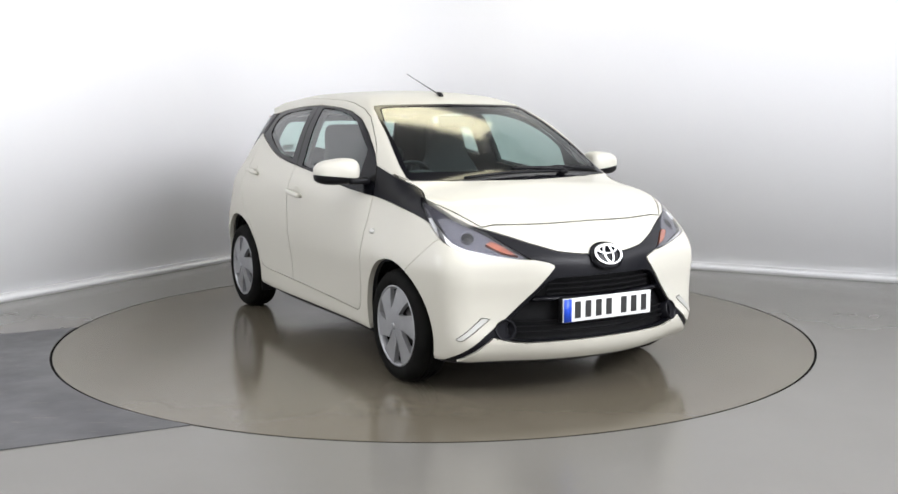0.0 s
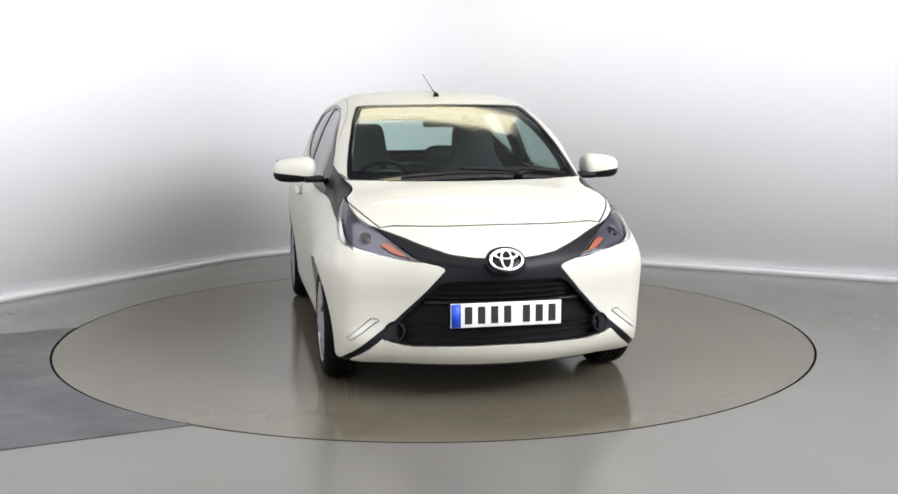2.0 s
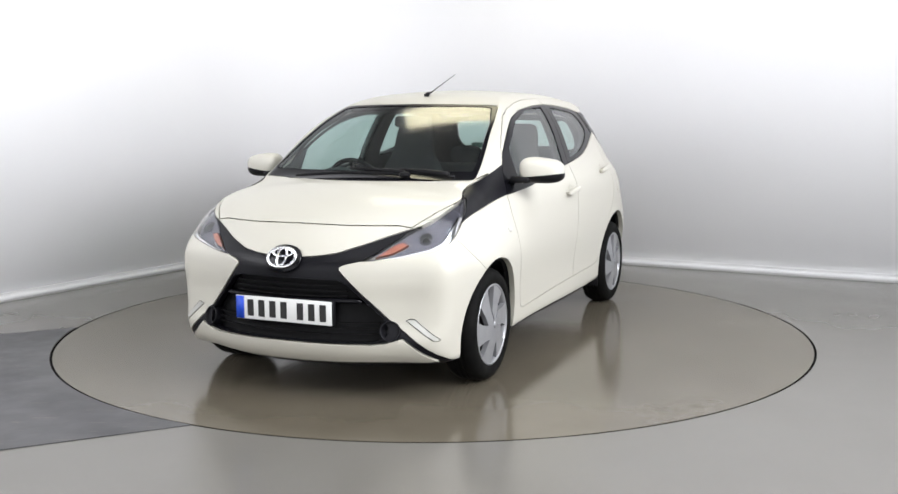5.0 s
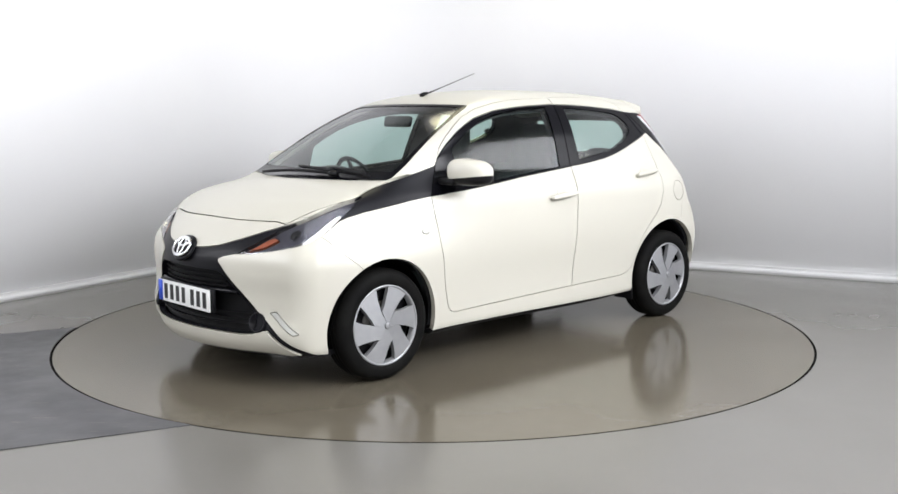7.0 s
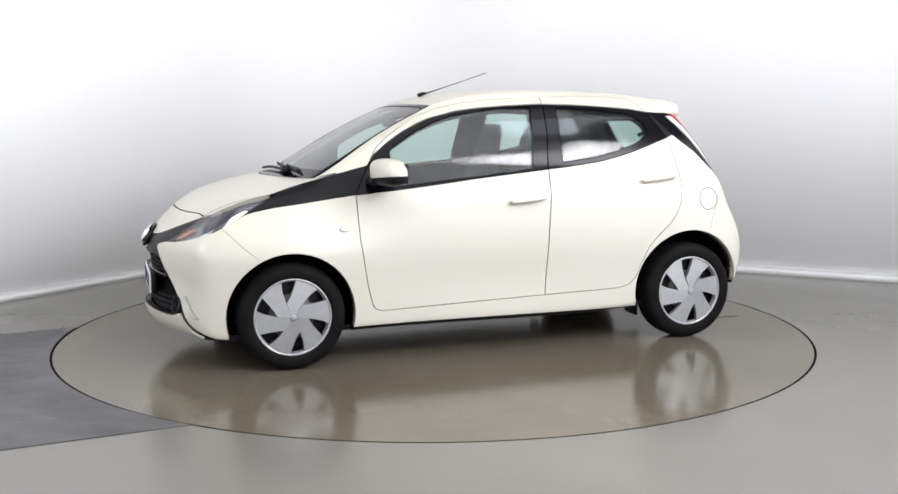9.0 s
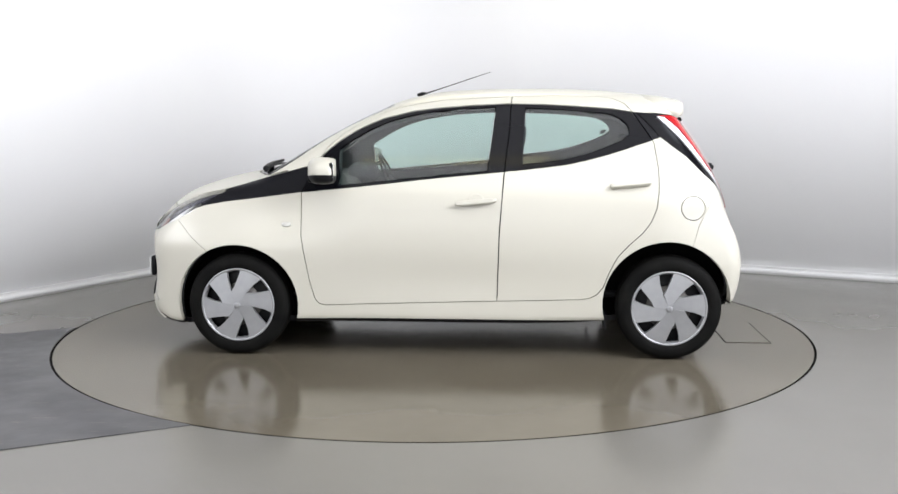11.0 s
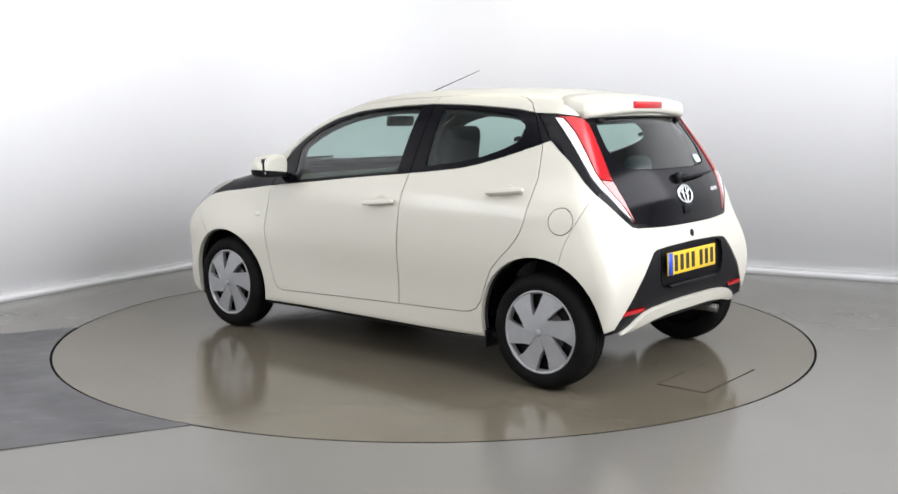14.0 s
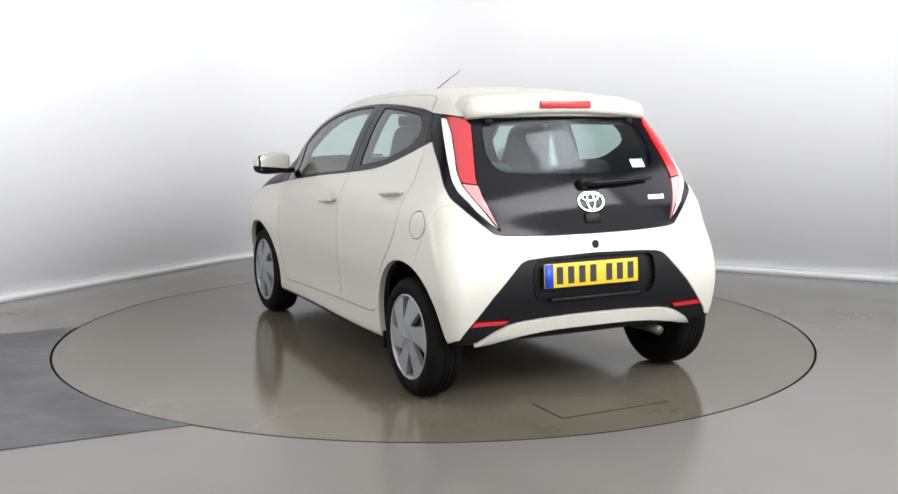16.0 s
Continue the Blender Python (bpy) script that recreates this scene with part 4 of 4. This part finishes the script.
# wheel-arch liners
for x, z, r in ((1.178, 0.268, 0.340), (-1.160, 0.288, 0.346)):
    for s in (1, -1):
        rings = []
        for y in (0.70, 0.66, 0.5):
            rings.append([(x + r * math.cos(math.radians(a)), s * y, z + r * math.sin(math.radians(a))) for a in range(0, 181, 10)])
        bm = loft(rings, False, False)
        back = [bm.verts.new((x + r * math.cos(math.radians(a)), s * 0.5, z + r * math.sin(math.radians(a)))) for a in range(0, 181, 10)]
        bm.faces.new(back)
        placed(part("arch_liner", bm, M_GAP, car, "black wheel-arch liner"), CAR)

# ---------------------------------------------------------------- mirrors, handles and small things on the flanks


def egg(sx, sy, sz, power=2.6, nu=28, nv=16):
    """A rounded, box-like pebble."""
    bm = bmesh.new()
    f = lambda c: math.copysign(abs(c) ** (2 / power), c)
    rings = []
    for j in range(1, nv):
        b = math.pi * (j / nv - 0.5)
        rings.append([bm.verts.new((sx * f(math.cos(b)) * f(math.cos(2 * math.pi * i / nu)), sy * f(math.cos(b)) * f(math.sin(2 * math.pi * i / nu)), sz * f(math.sin(b)))) for i in range(nu)])
    for a, b in zip(rings, rings[1:]):
        for i in range(nu):
            bm.faces.new((a[i], a[(i + 1) % nu], b[(i + 1) % nu], b[i]))
    bm.faces.new(rings[0][::-1]), bm.faces.new(rings[-1])
    return bm


for s in (1, -1):
    bm = egg(0.096, 0.114, 0.073, 3.0)
    for v in bm.verts:     # the shell tapers outwards and is cut off at its back
        t = (v.co.y + 0.114) / 0.228
        v.co.z *= 1 - 0.22 * t
        v.co.z += 0.010 * (1 - t) - 0.010 * t * (v.co.z < 0)
        v.co.x = max(v.co.x * (1 - 0.3 * t), -0.066) - 0.03 * t
        v.co.y *= s
    if s < 0:
        bmesh.ops.reverse_faces(bm, faces=bm.faces)
    low = bm.copy()
    bmesh.ops.bisect_plane(bm, geom=list(bm.verts) + list(bm.edges) + list(bm.faces), plane_co=(0, 0, -0.022), plane_no=(0, 0.1 * s, -1), clear_outer=True)
    bmesh.ops.bisect_plane(low, geom=list(low.verts) + list(low.edges) + list(low.faces), plane_co=(0, 0, -0.023), plane_no=(0, -0.1 * s, 1), clear_outer=True)
    m = CAR @ pose(0.685, s * 0.872, 1.005, 0, 0, 0)
    mir = placed(part("door_mirror", bm, M_PAINT, car, "white door mirror"), m)
    part("mirror_base", low, M_SATIN, mir, "black mirror underside")
    part("mirror_stem", box(bmesh.new(), 0.10, 0.11, 0.035, Matrix.Translation((0.03, -s * 0.10, -0.045)), 0.012), M_SATIN, mir)
    part("mirror_rim", box(bmesh.new(), 0.02, 0.196, 0.098, Matrix.Translation((-0.062, 0, 0.002)) @ pose(0, 0, 0, 0, 0, 8 * s), 0.006), M_SATIN, mir, "black mirror rim")
    part("mirror_glass", box(bmesh.new(), 0.004, 0.172, 0.082, Matrix.Translation((-0.0715, 0, 0.004)) @ pose(0, 0, 0, 0, 0, 8 * s), 0.0015), M_MIRROR, mir)
    # pull handles
    for x, z, tilt in ((-0.137, 0.836, 5.5), (-0.957, 0.922, 6.5)):
        m = seat_at((x, s * 1.1, z), (0, -s, 0))
        sg = -s
        h = placed(part("door_handle", egg(0.112, 0.0145, 0.017, 4.0, 28, 10), M_PAINT, car), m @ pose(0, 0, 0.022, 0, 0, -sg * tilt))
        part("handle_foot", box(bmesh.new(), 0.03, 0.022, 0.03, Matrix.Translation((0.085, 0, -0.012)), 0.005), M_PAINT, h)
        part("handle_foot", box(bmesh.new(), 0.03, 0.022, 0.03, Matrix.Translation((-0.085, 0, -0.012)), 0.005), M_PAINT, h)
        rings = [[(r * math.cos(a * math.pi / 12) , r * math.sin(a * math.pi / 12) * 0.85 + 0.004, zz) for a in range(24)] for r, zz in ((0.045, 0.0), (0.043, 0.0022), (0.036, 0.0006), (0.02, -0.001))]
        placed(part("handle_dish", loft(rings, True, False), M_PAINT, h), pose(0, 0.006, -0.0195))
    # catch of the hinged rear window, behind the glass
    m = seat_at((-0.918, s * 1.1, 1.19), (0, -s, 0), lift=-0.014)
    placed(part("window_catch", egg(0.022, 0.012, 0.009, 2.4, 16, 8), M_SATIN, car, "small black window catch"), m @ pose(0, 0, 0, 0, 0, 20 * s))
    # side repeater
    m = seat_at((0.897, s * 1.1, 0.712), (0, -s, 0))
    ind = placed(part("side_repeater", egg(0.026, 0.015, 0.008, 2.2, 20, 8), M_REFL, car, "small clear side indicator"), m)
    part("repeater_core", egg(0.010, 0.005, 0.007, 2.0, 14, 8), M_LAMPDARK, ind)

# ---------------------------------------------------------------- front details
m = seat_at((2.2, 0, 0.642), (-1, 0, 0))


def oval_ring(a, b, r, tilt=0.0, steps=40):
    rings = []
    for i in range(steps + 1):
        t = 2 * math.pi * i / steps
        c = Vector((a * math.cos(t), b * math.sin(t), 0))
        n = Vector((math.cos(t) / a, math.sin(t) / b, 0)).normalized()
        rings.append([c + n * (r * math.cos(k * math.pi / 4)) + Vector((0, 0, 0.6 * r * math.sin(k * math.pi / 4))) for k in range(8)])
    bm = loft(rings, True, False)
    bmesh.ops.remove_doubles(bm, verts=bm.verts, dist=1e-6)
    return bm


badge = placed(part("badge_seat", egg(0.094, 0.073, 0.02, 2.2), M_BLACK, f_bumper, "black oval badge seat"), m)
part("badge", oval_ring(0.074, 0.050, 0.0078), M_CHROME, badge, "chrome oval badge").location = (0, 0, 0.022)
part("badge", oval_ring(0.024, 0.046, 0.0065), M_CHROME, badge).location = (0, 0.002, 0.022)
part("badge", oval_ring(0.052, 0.020, 0.0065), M_CHROME, badge).location = (0, 0.024, 0.022)


def number_plate(m, mat, parent, label):
    pl = placed(part("number_plate", box(bmesh.new(), 0.52, 0.111, 0.008, None, 0.002), mat, parent, label), m)
    part("blue_band", box(bmesh.new(), 0.044, 0.107, 0.002, Matrix.Translation((-0.236, 0, 0.0048))), M_PLATEB, pl, "blue band")
    for i, x in enumerate((-0.178, -0.117, -0.056, 0.005, 0.094, 0.155, 0.216)):
        part("bar", box(bmesh.new(), 0.034, 0.079, 0.0016, Matrix.Translation((x, 0, 0.0046))), M_INK, pl, "", False)
    return pl


number_plate(CAR @ pose(1.853, 0.0, 0.403, 90, 0, 90), M_PLATEW, f_bumper, "white front number plate with plain bars")
part("plate_holder", box(bmesh.new(), 0.03, 0.528, 0.119, CAR @ Matrix.Translation((1.832, 0, 0.403)), 0.008), M_SATIN, f_bumper)
# grille bars and mesh
for z in (0.30, 0.325, 0.35, 0.475, 0.50, 0.525):
    half = 0.44 if z < 0.4 else 0.30
    rows = [[(NOSE(z) - 0.55 * y * y - 0.032 + dx, y, z + dz) for dx, dz in ((0, -0.004), (0.012, -0.003), (0.012, 0.003), (0, 0.004))] for y in np.linspace(-half, half, 15)]
    placed(part("grille_bar", loft(rows), M_MESH, f_bumper, "", False), CAR)
rows = [[(NOSE(0.462) - 0.55 * y * y - 0.04 + dx, y, 0.455 + dz) for dx, dz in ((0, -0.014), (0.032, -0.012), (0.040, 0.0), (0.03, 0.010), (0, 0.012))] for y in np.linspace(-0.37, 0.37, 19)]
placed(part("grille_beam", loft(rows), M_BLACK, f_bumper), CAR)
for s in (1, -1):
    m = seat_at((2.2, s * 0.497, 0.318), (-1, 0, 0))
    fg = placed(part("fog_lamp_seat", lathe([(0.050, -0.05), (0.050, 0.003), (0.046, 0.008), (0.040, 0.004), (0.034, -0.016), (0.0, -0.018)], 36), M_TRIM, f_bumper, "round black fog lamp blank"), m @ pose(0, 0, 0, 90, 0, 0))
    part("fog_lamp_cover", lathe([(0.026, -0.021), (0.02, -0.015), (0.0, -0.014)], 24), M_BLACK, fg)
    # headlight projector
    q = Vector((1.555, s * 0.595, 0.748))
    m = seat_at(q + Vector((0.3, s * 0.15, 0)), (-0.9, -s * 0.45, 0))
    pr = placed(part("projector", lathe([(0.036, -0.014), (0.036, -0.004), (0.033, -0.002), (0.029, -0.005)], 32), M_LAMPDARK, car, "dark projector in the headlight"), m @ pose(0, 0, -0.014, 90, 0, 0))
    part("projector_lens", lathe([(0.029, -0.006), (0.022, 0.0), (0.01, 0.004), (0.0, 0.005)], 28), M_BLACK, pr)

# wipers at the foot of the windscreen
def on_top(x, y, lift):
    q, n = root((x, y, 1.8), (0, 0, -1), 0.8)
    return q + n * lift


def along_screen(name, a, b, lift, radius, mat, parent, flat=1.0):
    pts = [on_top(a[0] + (b[0] - a[0]) * t, a[1] + (b[1] - a[1]) * t, lift) for t in np.linspace(0, 1, 9)]
    return placed(part(name, tube(pts, radius, 8), mat, parent), CAR)


wp = placed(part("wiper_pivot", egg(0.03, 0.03, 0.018, 2.2, 16, 8), M_SATIN, car), CAR @ Matrix.Translation(on_top(1.10, 0.27, 0.016)))
along_screen("wiper_arm", (1.10, 0.27), (1.085, -0.05), 0.03, [0.012] * 4 + [0.008] * 5, M_SATIN, car)
along_screen("wiper_blade", (1.105, 0.28), (1.13, -0.36), 0.018, 0.008, M_SATIN, car)
along_screen("wiper_arm", (1.06, 0.50), (1.075, 0.22), 0.032, [0.014] * 5 + [0.009] * 4, M_SATIN, car)
along_screen("wiper_blade", (1.055, 0.53), (1.095, 0.10), 0.02, 0.008, M_SATIN, car)

# aerial
q = on_top(0.217, 0.0, 0.0)
an = placed(part("aerial", tube([(0.03, 0, 0.0), (0.01, 0, 0.012), (-0.02, 0, 0.018)], [0.016, 0.012, 0.007]), M_SATIN, car, "black roof aerial"), CAR @ Matrix.Translation(q))
part("aerial_rod", tube([(-0.015, 0, 0.014), (-0.12, 0, 0.048), (-0.41, 0, 0.142)], [0.0042, 0.0028, 0.0016], 8), M_SATIN, an)

# ---------------------------------------------------------------- rear details
rows = []
for y in np.linspace(-0.505, 0.505, 23):
    k = max(0.0, (abs(y) - 0.42) / 0.085) ** 2
    dz = -0.05 * y * y * 2.2
    rows.append([(-1.02, y, 1.420 + dz * 1.2 - 0.035 * k), (-1.15, y, 1.411 + dz - 0.03 * k), (-1.27 + 0.02 * k + 0.10 * y * y, y, 1.390 + dz - 0.018 * k), (-1.294 + 0.03 * k + 0.12 * y * y, y, 1.380 + dz - 0.006 * k),
                 (-1.300 + 0.03 * k + 0.12 * y * y, y, 1.325 + dz), (-1.288 + 0.03 * k + 0.12 * y * y, y, 1.311 + dz), (-1.17 + 0.04 * y * y, y, 1.298 + dz), (-1.05, y, 1.32 + dz)])
sp = placed(part("spoiler", loft(rows), M_PAINT, car, "white roof spoiler"), CAR)
part("high_brake_light", box(bmesh.new(), 0.014, 0.288, 0.036, Matrix.Translation((-1.298, 0, 1.350)), 0.005), M_RED, sp, "red high-level brake light")
m = seat_at((-2.2, 0, 0.90), (1, 0, 0), lift=0.003)
rb = placed(part("rear_badge", oval_ring(0.069, 0.046, 0.0075), M_CHROME, tailgate, "chrome oval badge"), m)
part("badge", oval_ring(0.021, 0.040, 0.0055), M_CHROME, rb)
part("badge", oval_ring(0.045, 0.017, 0.0055), M_CHROME, rb).location = (0, 0.021, 0)
m = seat_at((-2.2, -0.405, 0.905), (1, 0, 0), lift=0.002)
for i in range(4):
    placed(part("model_mark", box(bmesh.new(), 0.021, 0.022, 0.003, Matrix.Translation((-0.042 + 0.028 * i, 0, 0)), 0.001), M_CHROME, tailgate, "small chrome mark", False), m)
m = seat_at((-2.2, 0.0, 0.706), (1, 0, 0))
placed(part("boot_lock", lathe([(0.019, -0.004), (0.019, 0.002), (0.014, 0.004), (0.0, 0.003)], 24), M_SATIN, r_bumper, "black round boot lock"), m @ pose(0, 0, 0, 90, 0, 0))
number_plate(CAR @ pose(-1.584, 0.03, 0.575, 87, 0, -90), M_PLATEY, r_bumper, "yellow rear number plate with plain bars")
part("plate_ledge", box(bmesh.new(), 0.03, 0.50, 0.018, CAR @ Matrix.Translation((-1.573, 0.0, 0.462)), 0.006), M_SATIN, r_bumper)
piv, _n = root((-2.2, 0.03, 0.985), (1, 0, 0))
tip, _n2 = root((-2.2, -0.385, 0.997), (1, 0, 0))
mids = [piv + (tip - piv) * t + np.array([-0.028 - 0.02 * math.sin(math.pi * t), 0, 0]) for t in np.linspace(0, 1, 7)]
rw = placed(part("rear_wiper", tube(mids, [0.016, 0.014, 0.012, 0.011, 0.010, 0.009, 0.007], 8), M_SATIN, tailgate, "black rear wiper"), CAR)
part("wiper_pivot", egg(0.022, 0.028, 0.028, 2.4, 16, 8), M_SATIN, rw).location = tuple(piv + np.array([-0.014, 0, 0]))
q, n_ = root((-2.2, -0.345, 1.066), (1, 0, 0))
m = seat_at((-2.2, -0.345, 1.066), (1, 0, 0), lift=0.001)
placed(part("window_sticker", box(bmesh.new(), 0.085, 0.045, 0.0012), M_PAPER, tailgate, "small pale sticker", False), m)
m = seat_at((-2.2, 0.0, 0.825), (1, 0, 0), lift=0.004)
placed(part("gate_handle", box(bmesh.new(), 0.085, 0.045, 0.012, None, 0.004), M_SATIN, tailgate, "black tailgate handle"), m)
for s in (1, -1):
    m = seat_at((-2.2, s * 0.40, 1.268), (1, 0, 0), lift=0.006)
    placed(part("gate_hinge", egg(0.022, 0.014, 0.012, 2.6, 16, 8), M_SATIN, tailgate), m)
placed(part("exhaust", tube([(-1.2, -0.42, 0.24), (-1.45, -0.42, 0.25), (-1.52, -0.42, 0.245)], [0.024, 0.024, 0.024], 14), M_STEEL, car, "dull steel exhaust pipe"), CAR)
placed(part("rear_axle", tube([(-1.17, -0.62, 0.26), (-1.1, -0.4, 0.24), (-1.1, 0.4, 0.24), (-1.17, 0.62, 0.26)], 0.04, 10), M_SATIN, car), CAR)
for s in (1, -1):
    placed(part("mud_flap", box(bmesh.new(), 0.012, 0.14, 0.09, Matrix.Translation((-0.835, s * 0.70, 0.185)), 0.004), M_SATIN, car), CAR)

# ---------------------------------------------------------------- cabin


def seat_form(width, depth, high):
    """Cushion and back, in the seat's own place."""
    bm = bmesh.new()
    box(bm, depth, width, 0.16, Matrix.Translation((0, 0, 0.08)) @ pose(0, 0, 0, 0, -8, 0), 0.05, 3)
    box(bm, 0.13, width, high, Matrix.Translation((-depth / 2 - 0.06, 0, high / 2 + 0.06)) @ pose(0, 0, 0, 0, -14, 0), 0.05, 3)
    return bm


def rounded_ring(cx, cz, thick, wide, steps=24):
    """A rounded slice of a seat back."""
    f = lambda c: math.copysign(abs(c) ** 0.6, c)
    return [(cx + thick / 2 * f(math.cos(2 * math.pi * k / steps)), wide / 2 * f(math.sin(2 * math.pi * k / steps)), cz) for k in range(steps)]


def tall_back():
    """A one-piece seat back that narrows to its headrest."""
    slices = [(0.0, 0.10, 0.40), (0.03, 0.13, 0.46), (0.2, 0.14, 0.49), (0.38, 0.13, 0.50), (0.48, 0.12, 0.47), (0.56, 0.11, 0.38), (0.61, 0.105, 0.31), (0.68, 0.10, 0.28), (0.76, 0.09, 0.265), (0.80, 0.075, 0.24), (0.82, 0.04, 0.18)]
    return loft([rounded_ring(-0.27 - 0.25 * h, 0.06 + h, thick, wide) for h, thick, wide in slices])


for y in (-0.36, 0.36):
    cushion = box(bmesh.new(), 0.50, 0.49, 0.16, Matrix.Translation((0, 0, 0.08)) @ pose(0, 0, 0, 0, -8, 0), 0.05, 3)
    st = placed(part("front_seat", cushion, M_CLOTH, car, "dark cloth front seat"), CAR @ pose(0.10, y, 0.36))
    part("backrest", tall_back(), M_CLOTH, st, "dark cloth backrest with a built-in headrest")
    rs = placed(part("rear_seat", seat_form(0.56, 0.42, 0.50), M_CLOTH, car, "dark cloth rear seat"), CAR @ pose(-0.66, y * 0.82, 0.40))
    hr = part("headrest", egg(0.045, 0.12, 0.075, 3.0), M_CLOTH, rs)
    hr.location = (-0.42, 0, 0.60)
rows = [[(0.62, y, 0.50), (0.60, y, 0.78), (0.66, y, 0.90 + 0.02 * math.cos(y * 6)), (0.80, y, 0.945), (1.02, y, 0.925), (1.10, y, 0.60)] for y in np.linspace(-0.66, 0.66, 17)]
dash = placed(part("dashboard", loft(rows), M_LINING, car, "dark dashboard"), CAR)
part("instrument_hood", egg(0.10, 0.13, 0.07, 2.4), M_LINING, dash).location = (0.64, -0.36, 0.93)
part("centre_screen", box(bmesh.new(), 0.03, 0.2, 0.12, Matrix.Translation((0.60, 0, 0.83)), 0.01), M_SATIN, dash)
bm = bmesh.new()
ring = oval_ring(0.178, 0.178, 0.015)
sw = placed(part("steering_wheel", ring, M_SATIN, car, "black steering wheel"), CAR @ pose(0.46, -0.36, 0.875, 0, -66, 0))
part("steering_hub", egg(0.055, 0.06, 0.02, 2.4), M_SATIN, sw)
for a in (0, 90, 180):
    part("spoke", box(bmesh.new(), 0.14, 0.032, 0.012, pose(0, 0, 0, 0, 0, a) @ Matrix.Translation((0.1, 0, 0)), 0.004), M_SATIN, sw)
ql = on_top(0.46, 0.0, -0.075)
placed(part("rear_view_mirror", box(bmesh.new(), 0.03, 0.235, 0.065, pose(0, 0, 0, 0, -12, 0), 0.014), M_SATIN, car, "black inside mirror"), CAR @ Matrix.Translation(ql))
placed(part("cabin_floor", box(bmesh.new(), 2.5, 1.1, 0.03, Matrix.Translation((-0.1, 0, 0.30))), M_LINING, car), CAR)
placed(part("parcel_shelf", box(bmesh.new(), 0.34, 1.0, 0.02, Matrix.Translation((-1.20, 0, 0.93))), M_LINING, car), CAR)


def motions():
    rows_ = [(t, pose(0, 0, 0, 0, 0, a)) for t, a in TURN]
    walk(car, rows_)
    walk(turntable, rows_)


motions()
